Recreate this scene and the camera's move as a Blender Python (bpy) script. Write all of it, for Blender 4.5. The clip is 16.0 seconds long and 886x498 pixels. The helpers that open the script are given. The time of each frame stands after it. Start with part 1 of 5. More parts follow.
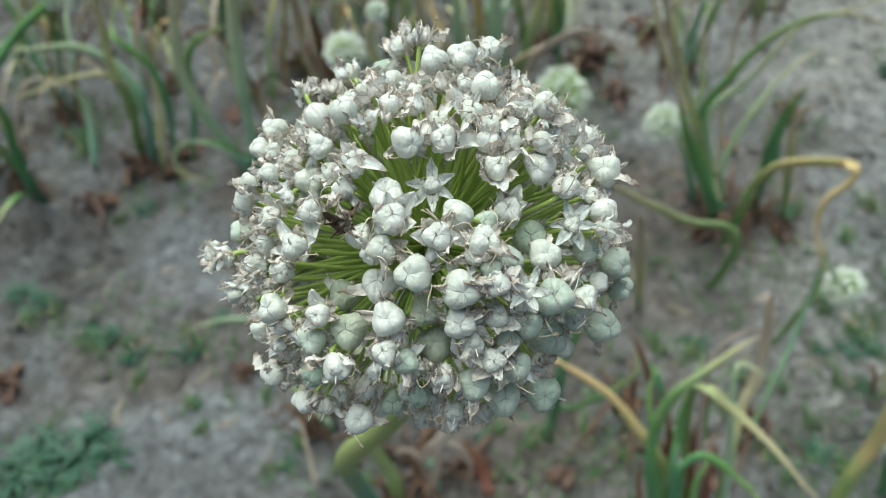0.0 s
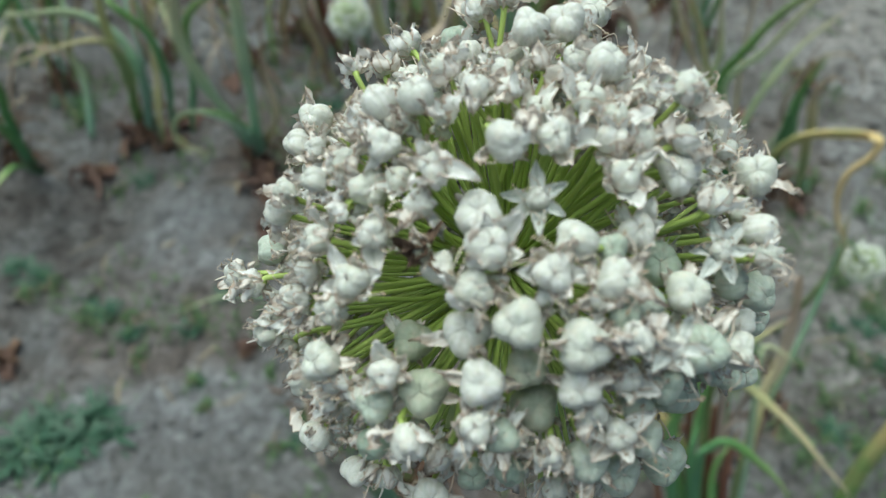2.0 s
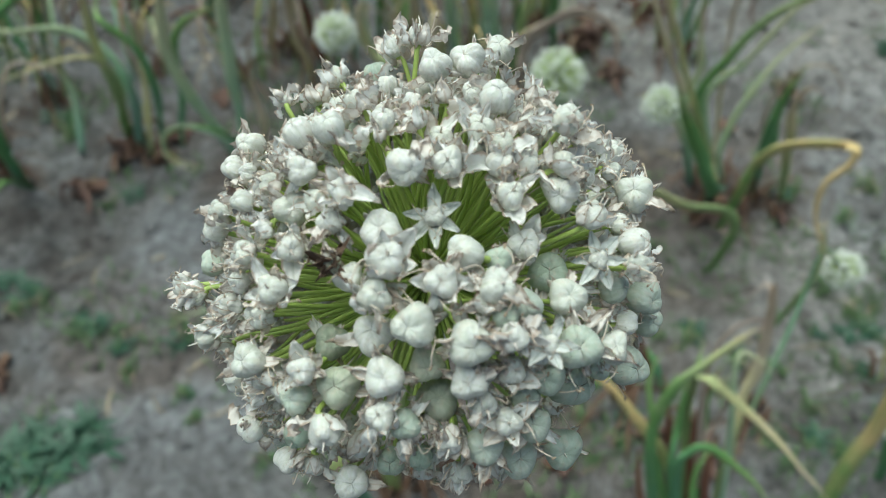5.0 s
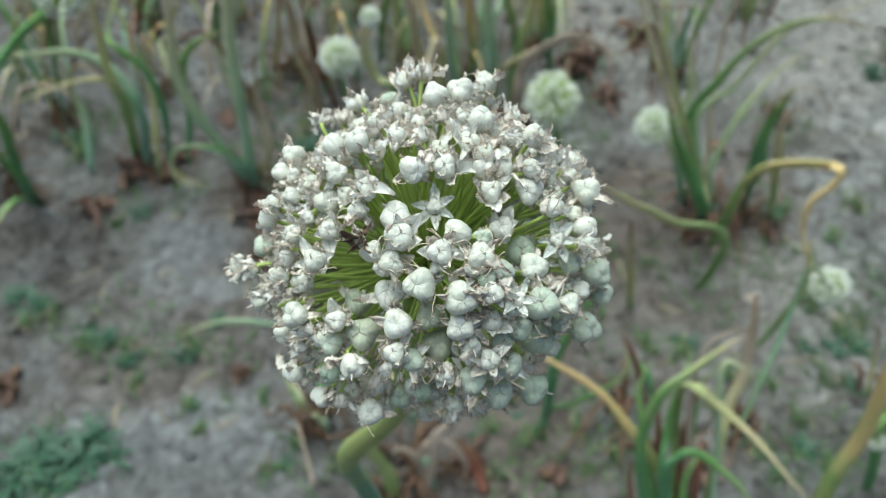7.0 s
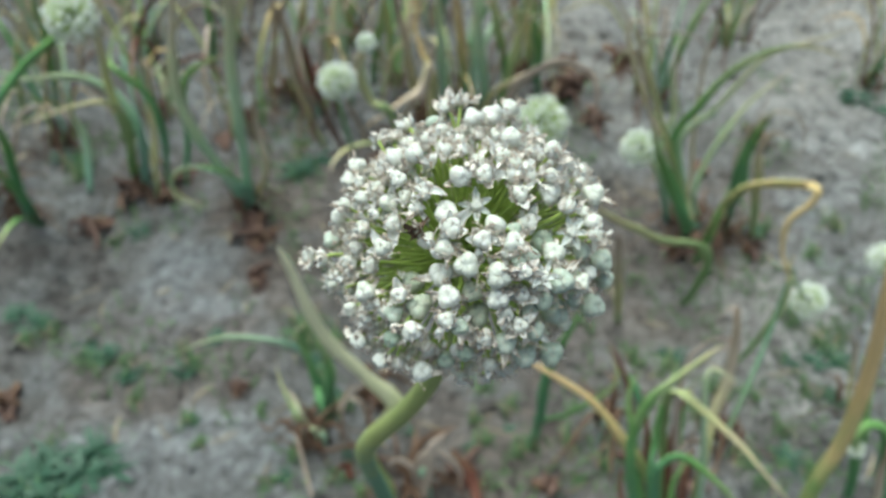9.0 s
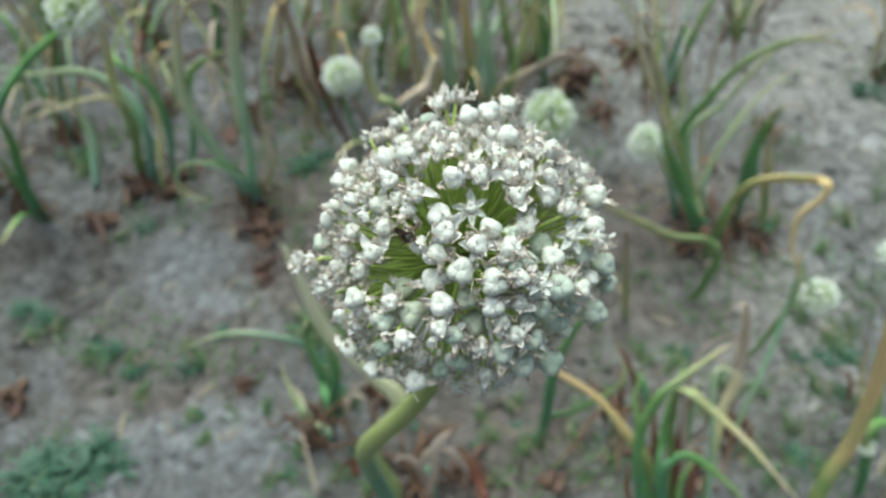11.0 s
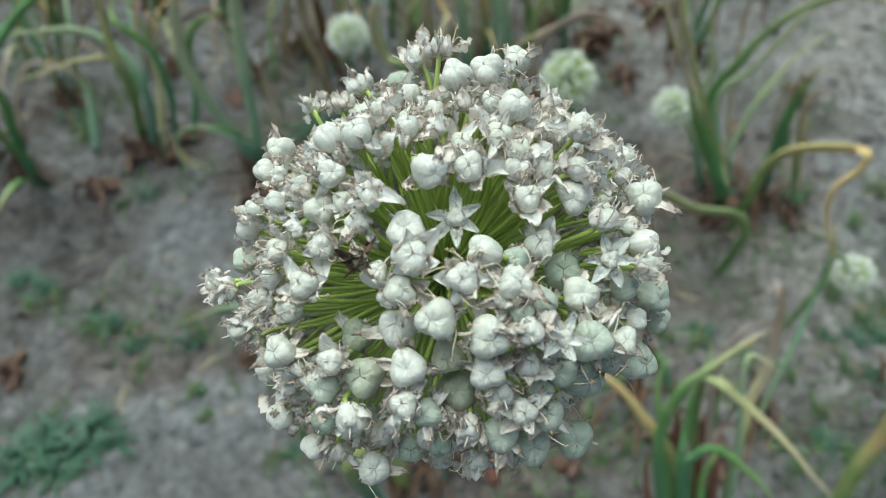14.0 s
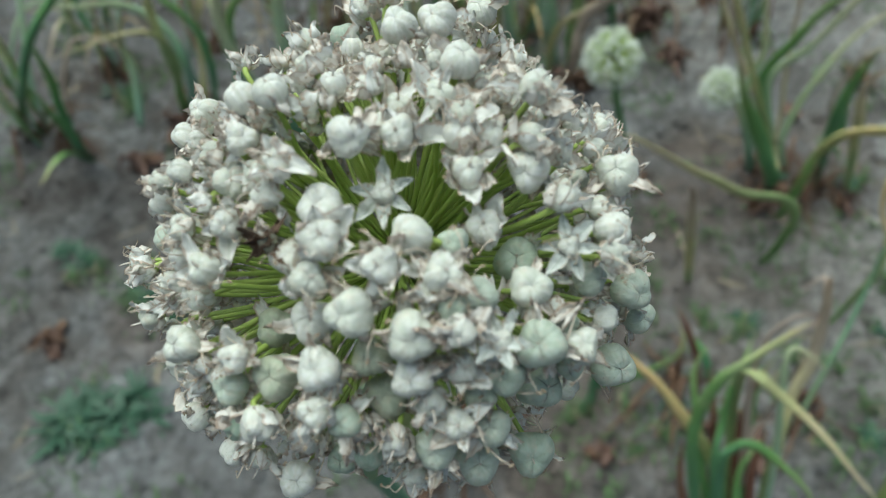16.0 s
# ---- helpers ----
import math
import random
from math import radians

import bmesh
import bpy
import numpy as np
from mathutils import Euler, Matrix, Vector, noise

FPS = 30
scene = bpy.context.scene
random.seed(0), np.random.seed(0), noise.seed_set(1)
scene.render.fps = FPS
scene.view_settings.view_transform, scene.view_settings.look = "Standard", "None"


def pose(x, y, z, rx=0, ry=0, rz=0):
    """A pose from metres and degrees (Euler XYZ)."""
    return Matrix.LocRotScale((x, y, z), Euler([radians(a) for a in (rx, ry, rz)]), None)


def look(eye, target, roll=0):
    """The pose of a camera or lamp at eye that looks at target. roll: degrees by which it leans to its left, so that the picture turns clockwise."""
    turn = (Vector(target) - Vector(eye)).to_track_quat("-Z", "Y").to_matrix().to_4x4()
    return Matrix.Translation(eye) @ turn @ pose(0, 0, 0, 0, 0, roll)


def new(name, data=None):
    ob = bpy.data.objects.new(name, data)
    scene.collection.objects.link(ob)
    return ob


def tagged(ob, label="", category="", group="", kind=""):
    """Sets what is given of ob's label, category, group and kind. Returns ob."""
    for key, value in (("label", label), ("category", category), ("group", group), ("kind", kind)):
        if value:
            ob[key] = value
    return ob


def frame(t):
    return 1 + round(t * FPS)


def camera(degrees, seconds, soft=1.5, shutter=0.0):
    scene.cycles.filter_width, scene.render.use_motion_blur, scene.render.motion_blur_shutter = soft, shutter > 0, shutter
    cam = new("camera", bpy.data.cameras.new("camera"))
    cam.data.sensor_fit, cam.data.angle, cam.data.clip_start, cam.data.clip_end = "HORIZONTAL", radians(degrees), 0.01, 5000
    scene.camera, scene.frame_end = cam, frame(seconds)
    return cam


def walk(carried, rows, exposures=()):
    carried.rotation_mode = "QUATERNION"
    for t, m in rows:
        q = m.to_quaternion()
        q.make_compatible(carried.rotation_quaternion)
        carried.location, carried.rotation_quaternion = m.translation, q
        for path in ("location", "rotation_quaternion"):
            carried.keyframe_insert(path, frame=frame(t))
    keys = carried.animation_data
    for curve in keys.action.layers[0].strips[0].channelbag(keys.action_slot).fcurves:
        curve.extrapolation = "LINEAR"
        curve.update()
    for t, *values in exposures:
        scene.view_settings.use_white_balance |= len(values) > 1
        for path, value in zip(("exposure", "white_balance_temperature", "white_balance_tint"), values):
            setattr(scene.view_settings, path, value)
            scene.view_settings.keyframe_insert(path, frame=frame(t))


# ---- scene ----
cam = camera(60.0, 16.0, soft=0.6)
cam.data.dof.use_dof = True
cam.data.dof.focus_distance = 0.100
cam.data.dof.aperture_fstop = 25.0
# seconds, place in metres, turn in degrees
PATH = [
    (0, 0.00000, 0.00000, 0.81000, 42.000, 0.000, 0.000),
    (0.5, -0.00015, 0.00256, 0.81303, 41.850, 0.317, -0.275),
    (1, -0.00331, 0.00703, 0.80717, 40.991, 0.548, -0.102),
    (1.5, -0.00977, 0.01684, 0.79946, 40.233, 0.081, 0.279),
    (2, -0.01043, 0.02199, 0.79506, 39.682, -0.092, 0.035),
    (2.5, -0.00794, 0.02391, 0.79273, 39.512, -0.548, -0.182),
    (3, -0.00282, 0.02659, 0.79345, 39.483, -0.409, -0.443),
    (3.5, -0.00237, 0.02562, 0.79481, 39.670, -0.196, -0.557),
    (4, -0.00070, 0.02001, 0.79456, 39.691, -0.258, -0.692),
    (4.5, -0.00115, 0.01741, 0.79853, 40.087, -0.096, -0.630),
    (7, -0.00130, -0.00814, 0.82188, 42.027, -0.216, -0.556),
    (7.5, -0.00447, -0.01760, 0.82930, 42.767, -0.720, -0.808),
    (8, -0.00988, -0.02594, 0.83651, 43.281, -0.777, -0.979),
    (8.5, -0.01021, -0.03103, 0.84051, 43.676, -0.814, -1.314),
    (9, -0.01166, -0.03292, 0.84045, 43.675, -0.881, -1.358),
    (11.5, -0.00680, -0.02288, 0.83324, 42.823, -0.134, -0.825),
    (12, -0.00508, -0.01715, 0.82601, 42.053, 0.195, -0.660),
    (12.5, -0.00568, -0.00874, 0.82269, 41.959, 0.199, -0.121),
    (13, -0.00342, -0.00215, 0.81820, 41.542, 0.044, 0.142),
    (13.5, -0.00408, 0.00465, 0.81378, 41.298, 0.022, 0.148),
    (14, -0.00257, 0.01146, 0.80736, 40.591, 0.155, 0.137),
    (14.5, -0.00112, 0.01659, 0.80278, 40.072, 0.404, 0.179),
    (15, 0.00156, 0.02287, 0.79873, 39.522, 1.112, 0.582),
    (15.5, 0.00438, 0.02505, 0.79839, 39.265, 1.786, 1.512),
    (16, 0.00935, 0.02099, 0.79664, 39.180, 2.005, 3.309),
]
walk(cam, [(t, pose(x, y, z, rx, ry, rz)) for t, x, y, z, rx, ry, rz in PATH], 
     exposures=[(t, 0.445 + stops, 5870, -12) for t, stops in ((0, 0.05), (2, -0.12), (4, -0.12), (7, 0.1), (9, 0.22), (11.5, 0.2), (12.5, 0.14), (14, -0.04), (16, -0.17))])

# ---- light: soft hazy sky with a veiled sun ----
world = bpy.data.worlds.new("sky")
scene.world = world
world.use_nodes = True
wn = world.node_tree.nodes
sky = wn.new("ShaderNodeTexSky")
sky.sky_type, sky.sun_disc = "NISHITA", False
SUN_EL, SUN_AZ = 78.0, -50.0
sky.sun_elevation, sky.sun_rotation = radians(SUN_EL), radians(SUN_AZ)
sky.air_density, sky.dust_density, sky.ozone_density = 0.9, 6.0, 0.6
wn["Background"].inputs["Strength"].default_value = 0.070
world.node_tree.links.new(sky.outputs[0], wn["Background"].inputs["Color"])
sun = new("sun", bpy.data.lights.new("sun", "SUN"))
sun.data.energy, sun.data.angle, sun.data.color = 2.45, radians(60), (1.0, 0.95, 0.92)
a = radians(SUN_AZ)
sun.matrix_world = look((3 * math.sin(a), 3 * math.cos(a), 3 * math.tan(radians(SUN_EL))), (0, 0, 0))


# ---- materials ----
class Mat:
    """A node material under construction."""

    def __init__(self, name, rough=0.6):
        self.m = bpy.data.materials.new(name)
        self.m.use_nodes = True
        self.t = self.m.node_tree
        self.n = self.t.nodes
        self.b = self.n["Principled BSDF"]
        self.b.inputs["Roughness"].default_value = rough

    def link(self, a, b):
        self.t.links.new(a, b)

    def node(self, kind, **inputs):
        nd = self.n.new(kind)
        for key, v in inputs.items():
            nd.inputs[key.replace("_", " ")].default_value = v
        return nd

    def noise(self, scale, detail=4.0, rough=0.6, coords="Object", dist=0.0):
        tc = self.n.new("ShaderNodeTexCoord")
        nz = self.node("ShaderNodeTexNoise", Scale=scale, Detail=detail, Roughness=rough, Distortion=dist)
        self.link(tc.outputs[coords], nz.inputs["Vector"])
        return nz.outputs["Fac"]

    def ramp(self, fac, stops):
        r = self.n.new("ShaderNodeValToRGB")
        e = r.color_ramp.elements
        while len(e) < len(stops):
            e.new(0.5)
        for el, (p, c) in zip(e, stops):
            el.position, el.color = p, (*c, 1)
        self.link(fac, r.inputs["Fac"])
        return r.outputs["Color"]

    def mix(self, fac, a, b, mode="MIX"):
        m = self.n.new("ShaderNodeMix")
        m.data_type, m.blend_type = "RGBA", mode
        for sock, v in ((m.inputs[0], fac), (m.inputs[6], a), (m.inputs[7], b)):
            if isinstance(v, bpy.types.NodeSocket):
                self.link(v, sock)
            else:
                sock.default_value = v if not isinstance(v, tuple) else (*v, 1)
        return m.outputs[2]

    def math(self, op, a, b=0.0, clamp=False):
        m = self.n.new("ShaderNodeMath")
        m.operation, m.use_clamp = op, clamp
        for sock, v in zip(m.inputs, (a, b)):
            if isinstance(v, bpy.types.NodeSocket):
                self.link(v, sock)
            else:
                sock.default_value = v
        return m.outputs[0]

    def uv(self):
        tc = self.n.new("ShaderNodeTexCoord")
        s = self.n.new("ShaderNodeSeparateXYZ")
        self.link(tc.outputs["UV"], s.inputs[0])
        return s.outputs[0], s.outputs[1]

    def chance(self):
        return self.n.new("ShaderNodeObjectInfo").outputs["Random"]

    def bump(self, height, strength, distance):
        b = self.node("ShaderNodeBump", Strength=strength, Distance=distance)
        self.link(height, b.inputs["Height"])
        self.link(b.outputs["Normal"], self.b.inputs["Normal"])

    def colour(self, c):
        self.link(c, self.b.inputs["Base Color"])

    def soft(self, share, reach):
        """Light wanders a little under the skin."""
        self.b.inputs["Subsurface Weight"].default_value = share
        self.b.inputs["Subsurface Radius"].default_value = (1.0, 1.0, 0.8)
        self.b.inputs["Subsurface Scale"].default_value = reach

    def thin(self, c, share):
        """Lets part of the light through, as a thin petal or leaf does."""
        tr = self.n.new("ShaderNodeBsdfTranslucent")
        mx = self.n.new("ShaderNodeMixShader")
        mx.inputs[0].default_value = share
        self.link(c, tr.inputs["Color"])
        self.link(self.b.outputs[0], mx.inputs[1])
        self.link(tr.outputs[0], mx.inputs[2])
        self.link(mx.outputs[0], self.n["Material Output"].inputs["Surface"])


def soil_material():
    m = Mat("dry_loam", 0.95)
    broad = m.noise(5.5, 6, 0.7)
    fine = m.noise(70, 6, 0.7)
    grit = m.noise(420, 3, 0.6)
    base = m.ramp(broad, [(0.33, (0.10, 0.080, 0.071)), (0.45, (0.228, 0.218, 0.216)), (0.55, (0.288, 0.288, 0.296)), (0.67, (0.45, 0.465, 0.49))])
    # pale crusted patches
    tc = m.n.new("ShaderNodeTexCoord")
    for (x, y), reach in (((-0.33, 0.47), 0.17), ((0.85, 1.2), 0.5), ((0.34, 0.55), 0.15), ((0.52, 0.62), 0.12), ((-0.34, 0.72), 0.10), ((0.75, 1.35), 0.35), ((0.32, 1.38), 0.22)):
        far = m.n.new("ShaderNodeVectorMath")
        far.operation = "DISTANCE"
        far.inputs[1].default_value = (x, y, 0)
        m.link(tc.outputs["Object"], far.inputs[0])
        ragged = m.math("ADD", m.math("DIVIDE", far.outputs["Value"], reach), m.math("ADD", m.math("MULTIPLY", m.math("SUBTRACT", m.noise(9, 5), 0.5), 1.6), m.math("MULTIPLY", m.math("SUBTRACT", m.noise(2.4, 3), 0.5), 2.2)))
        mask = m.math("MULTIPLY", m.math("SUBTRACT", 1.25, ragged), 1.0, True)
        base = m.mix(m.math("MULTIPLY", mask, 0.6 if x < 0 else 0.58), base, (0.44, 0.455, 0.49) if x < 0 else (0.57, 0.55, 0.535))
    # browner, darker soil round the plants
    for (x, y), reach in (((0.24, 0.64), 0.16), ((0.35, 0.79), 0.16), ((0.50, 0.86), 0.10), ((-0.22, 0.72), 0.10), ((-0.2, 0.9), 0.16), ((0.08, 0.42), 0.14), ((-0.42, 0.56), 0.11), ((-0.28, 0.58), 0.10)):
        far = m.n.new("ShaderNodeVectorMath")
        far.operation = "DISTANCE"
        far.inputs[1].default_value = (x, y, 0)
        m.link(tc.outputs["Object"], far.inputs[0])
        ragged = m.math("ADD", m.math("DIVIDE", far.outputs["Value"], reach), m.math("MULTIPLY", m.math("SUBTRACT", m.noise(11, 5), 0.5), 1.8))
        mask = m.math("MULTIPLY", m.math("SUBTRACT", 1.15, ragged), 1.4, True)
        base = m.mix(m.math("MULTIPLY", mask, 0.6), base, (0.235, 0.185, 0.16))
    # crumb and grain tone; the bump's hollows are darkened in the colour too
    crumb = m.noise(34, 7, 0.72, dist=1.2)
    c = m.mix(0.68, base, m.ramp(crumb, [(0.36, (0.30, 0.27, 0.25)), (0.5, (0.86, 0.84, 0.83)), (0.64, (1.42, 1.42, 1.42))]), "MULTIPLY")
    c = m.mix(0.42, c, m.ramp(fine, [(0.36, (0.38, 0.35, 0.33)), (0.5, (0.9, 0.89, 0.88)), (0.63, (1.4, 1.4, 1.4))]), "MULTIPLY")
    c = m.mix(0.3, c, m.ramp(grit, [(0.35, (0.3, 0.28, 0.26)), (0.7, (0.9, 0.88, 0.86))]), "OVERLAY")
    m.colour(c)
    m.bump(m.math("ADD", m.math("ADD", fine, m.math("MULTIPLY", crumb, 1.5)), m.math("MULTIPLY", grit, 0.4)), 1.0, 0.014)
    return m.m


def capsule_material(name, pale, green):
    m = Mat(name, 0.5)
    u, v = m.uv()
    patch = m.noise(1.9, 4)
    tone = m.math("ADD", m.math("MULTIPLY", m.math("POWER", m.chance(), 1.6), 0.8), m.math("MULTIPLY", patch, 0.35), True)
    c = m.mix(tone, pale, green)
    streak = m.node("ShaderNodeTexNoise", Scale=1.0, Detail=2.0)
    mp = m.node("ShaderNodeMapping", Scale=(22, 1.5, 1))
    m.link(m.n.new("ShaderNodeTexCoord").outputs["UV"], mp.inputs["Vector"])
    m.link(mp.outputs[0], streak.inputs["Vector"])
    c = m.mix(0.5, c, m.ramp(streak.outputs["Fac"], [(0.38, (0.74, 0.78, 0.66)), (0.6, (1, 1, 1))]), "MULTIPLY")
    # three furrows run far down between the lobes, three short sutures cross the tip
    turn = m.math("MULTIPLY", u, 6.0)
    saw = m.math("ABSOLUTE", m.math("SUBTRACT", m.math("FRACT", m.math("ADD", turn, 0.5)), 0.5))
    furrow = m.math("GREATER_THAN", m.math("FRACT", m.math("MULTIPLY", m.math("ADD", turn, 0.5), 0.5)), 0.5)
    across = m.math("MULTIPLY", saw, m.math("SINE", m.math("MULTIPLY", v, 3.1416)))
    line = m.math("SUBTRACT", 1.0, m.math("MULTIPLY", across, 50.0), True)
    own = m.math("FRACT", m.math("MULTIPLY", m.chance(), 7.31))
    start = m.math("SUBTRACT", 0.97, m.math("MULTIPLY", furrow, m.math("ADD", 0.03, m.math("MULTIPLY", own, 0.2))))
    ragged = m.math("ADD", v, m.math("MULTIPLY", m.math("SUBTRACT", m.noise(2.5, 3), 0.5), 0.35))
    near = m.math("MULTIPLY", line, m.math("MULTIPLY", m.math("SUBTRACT", ragged, start), 7.0, True))
    mark = m.math("ADD", 0.25, m.math("MULTIPLY", m.math("FRACT", m.math("MULTIPLY", m.chance(), 3.7)), 0.68))
    c = m.mix(m.math("MULTIPLY", near, mark), c, (0.075, 0.072, 0.045))
    # withered film of pinkish tan, grey bruises and a few brown specks
    blush = m.ramp(m.noise(1.3, 6, 0.75), [(0.50, (0, 0, 0)), (0.66, (1, 1, 1))])
    c = m.mix(m.math("MULTIPLY", blush, 0.42), c, (0.70, 0.58, 0.48))
    bruise = m.ramp(m.noise(2.2, 5, 0.7, dist=0.8), [(0.34, (0.70, 0.72, 0.69)), (0.50, (1, 1, 1))])
    c = m.mix(0.55, c, bruise, "MULTIPLY")
    spots = m.math("GREATER_THAN", m.noise(4.5, 4, 0.7), 0.675)
    c = m.mix(m.math("MULTIPLY", spots, 0.65), c, (0.17, 0.11, 0.065))
    m.colour(c)
    m.soft(0.15, 0.0008)
    m.bump(m.math("ADD", m.math("SUBTRACT", m.noise(3, 6, 0.75), m.math("MULTIPLY", near, 0.7)), m.math("MULTIPLY", streak.outputs["Fac"], 0.6)), 0.7, 0.0004)
    return m.m


def tepal_material(name, white, vein, tip, tip_from):
    m = Mat(name, 0.55)
    u, v = m.uv()
    mid = m.math("ABSOLUTE", m.math("SUBTRACT", u, 0.5))
    c = m.mix(m.math("MULTIPLY", m.chance(), 0.5), white, tuple(0.93 * w for w in white))
    c = m.mix(m.math("MULTIPLY", m.math("LESS_THAN", mid, 0.07), 0.55), c, vein)
    edge = m.math("MULTIPLY", m.math("SUBTRACT", m.math("ADD", v, m.math("MULTIPLY", m.noise(700, 3), 0.6)), tip_from), 3.0, True)
    c = m.mix(m.math("MULTIPLY", edge, 0.8), c, tip)
    foot = m.math("MULTIPLY", m.math("SUBTRACT", 0.38, m.math("ADD", v, m.math("MULTIPLY", m.noise(500, 2), 0.2))), 4.0, True)
    c = m.mix(m.math("MULTIPLY", foot, 0.55), c, (0.66, 0.55, 0.42))
    rim = m.math("MULTIPLY", m.math("SUBTRACT", m.math("ADD", mid, m.math("MULTIPLY", m.noise(800, 3), 0.3)), 0.54), 12.0, True)
    c = m.mix(m.math("MULTIPLY", rim, 0.8), c, tip)
    c = m.mix(0.25, c, m.ramp(m.noise(420, 4), [(0.35, (0.8, 0.74, 0.68)), (0.55, (1, 1, 1))]), "MULTIPLY")
    m.colour(c)
    m.bump(m.noise(1100, 4), 0.5, 0.0003)
    m.thin(c, 0.27)
    return m.m


def plain(name, a, b, rough, scale, bump=0.3, dist=0.0005, share=0.0):
    m = Mat(name, rough)
    c = m.mix(m.math("ADD", m.math("MULTIPLY", m.noise(scale, 5), 0.8), m.math("MULTIPLY", m.chance(), 0.3), True), a, b)
    m.colour(c)
    m.bump(m.noise(scale * 4, 3), bump, dist)
    if share:
        m.thin(c, share)
    return m.m


def blade_material(name, stops):
    """An onion leaf or stalk: colour runs from its base to its tip, with lengthwise streaks."""
    m = Mat(name, 0.6)
    u, v = m.uv()
    shift = m.math("MULTIPLY", m.math("SUBTRACT", m.chance(), 0.5), 0.25)
    where = m.math("ADD", m.math("ADD", v, shift), m.math("MULTIPLY", m.math("SUBTRACT", m.noise(35, 4), 0.5), 0.5), True)
    c = m.ramp(where, stops)
    tc = m.n.new("ShaderNodeTexCoord")
    mp = m.n.new("ShaderNodeMapping")
    mp.inputs["Scale"].default_value = (60, 2.5, 1)
    m.link(tc.outputs["UV"], mp.inputs["Vector"])
    nz = m.node("ShaderNodeTexNoise", Scale=1.0, Detail=3.0)
    m.link(mp.outputs[0], nz.inputs["Vector"])
    c = m.mix(0.5, c, m.ramp(nz.outputs["Fac"], [(0.35, (0.55, 0.55, 0.5)), (0.65, (1, 1, 1))]), "MULTIPLY")
    m.colour(c)
    m.bump(nz.outputs["Fac"], 0.3, 0.001)
    m.b.inputs["Specular IOR Level"].default_value = 0.25
    m.thin(c, 0.06)
    return m.m


GREEN, BLUE_GREEN = (0.22, 0.40, 0.12), (0.15, 0.34, 0.18)
OLIVE, YELLOW, TAN, BROWN = (0.44, 0.54, 0.25), (0.68, 0.62, 0.32), (0.70, 0.57, 0.44), (0.27, 0.17, 0.12)
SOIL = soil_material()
CAPSULE = capsule_material("seed_capsule", (0.89, 0.87, 0.835), (0.745, 0.75, 0.685))
# darker copies of CAPSULE: own green plus low and inner shade in the colour
OLIVE_SHADED = capsule_material("olive_shaded_capsule", (0.60, 0.62, 0.51), (0.43, 0.475, 0.37))
GREEN_SHADED = capsule_material("green_shaded_capsule", (0.66, 0.70, 0.625), (0.39, 0.48, 0.39))
TEPAL = tepal_material("white_tepal", (0.97, 0.96, 0.94), (0.68, 0.70, 0.63), (0.55, 0.39, 0.29), 1.22)
OPEN_TEPAL = tepal_material("open_tepal", (0.86, 0.875, 0.85), (0.46, 0.51, 0.45), (0.66, 0.60, 0.52), 1.25)
WITHERED = tepal_material("withered_tepal", (0.95, 0.895, 0.84), (0.68, 0.57, 0.47), (0.44, 0.30, 0.21), 1.08)
PEDICEL = plain("pedicel_green", (0.27, 0.41, 0.06), (0.56, 0.65, 0.20), 0.4, 300, 0.2, 0.0002)
FILAMENT = plain("dry_filament", (0.46, 0.34, 0.25), (0.82, 0.74, 0.64), 0.7, 500)
ANTHER = plain("dry_anther", (0.24, 0.17, 0.11), (0.48, 0.39, 0.28), 0.8, 900)
HUSK = plain("brown_husk", (0.05, 0.03, 0.02), (0.24, 0.16, 0.11), 0.8, 500)
BLADES = {
    "green": blade_material("green_leaf", [(0, (0.16, 0.19, 0.10)), (0.15, BLUE_GREEN), (0.7, GREEN), (1, OLIVE)]),
    "pale": blade_material("pale_leaf", [(0, (0.28, 0.47, 0.34)), (0.2, (0.42, 0.63, 0.45)), (0.6, (0.64, 0.73, 0.45)), (0.85, (0.72, 0.68, 0.43)), (1, TAN)]),
    "turning": blade_material("turning_leaf", [(0, BLUE_GREEN), (0.35, GREEN), (0.6, OLIVE), (0.85, YELLOW), (1, TAN)]),
    "yellowing": blade_material("yellowing_leaf", [(0, GREEN), (0.3, OLIVE), (0.6, YELLOW), (1, TAN)]),
    "dead": blade_material("dead_leaf", [(0, (0.20, 0.12, 0.08)), (0.4, (0.13, 0.075, 0.05)), (0.8, (0.24, 0.15, 0.10)), (1, (0.10, 0.06, 0.04))]),
    "straw": blade_material("straw_leaf", [(0, GREEN), (0.22, (0.54, 0.52, 0.22)), (0.42, (0.80, 0.58, 0.28)), (0.85, (0.84, 0.60, 0.34)), (1, TAN)]),
    "golden": blade_material("golden_dry_leaf", [(0, (0.78, 0.59, 0.28)), (0.6, (0.74, 0.56, 0.31)), (1, TAN)]),
    "curl": blade_material("pinkish_dry_leaf", [(0, (0.36, 0.27, 0.21)), (0.35, (0.60, 0.47, 0.38)), (0.7, (0.70, 0.56, 0.47)), (1, (0.52, 0.37, 0.29))]),
    "fading": blade_material("fading_leaf", [(0, (0.36, 0.45, 0.17)), (0.4, (0.64, 0.65, 0.34)), (0.52, (0.82, 0.79, 0.50)), (1, (0.88, 0.82, 0.60))]),
    "stalk": blade_material("dull_stalk", [(0, (0.20, 0.27, 0.16)), (0.4, (0.17, 0.29, 0.18)), (1, (0.27, 0.37, 0.2))]),
    "rust": blade_material("rusty_dead_leaf", [(0, (0.19, 0.085, 0.06)), (0.5, (0.18, 0.07, 0.05)), (1, (0.33, 0.19, 0.12))]),
    "dry": blade_material("dry_leaf", [(0, OLIVE), (0.2, YELLOW), (0.5, TAN), (0.85, (0.40, 0.29, 0.2)), (1, BROWN)]),
}
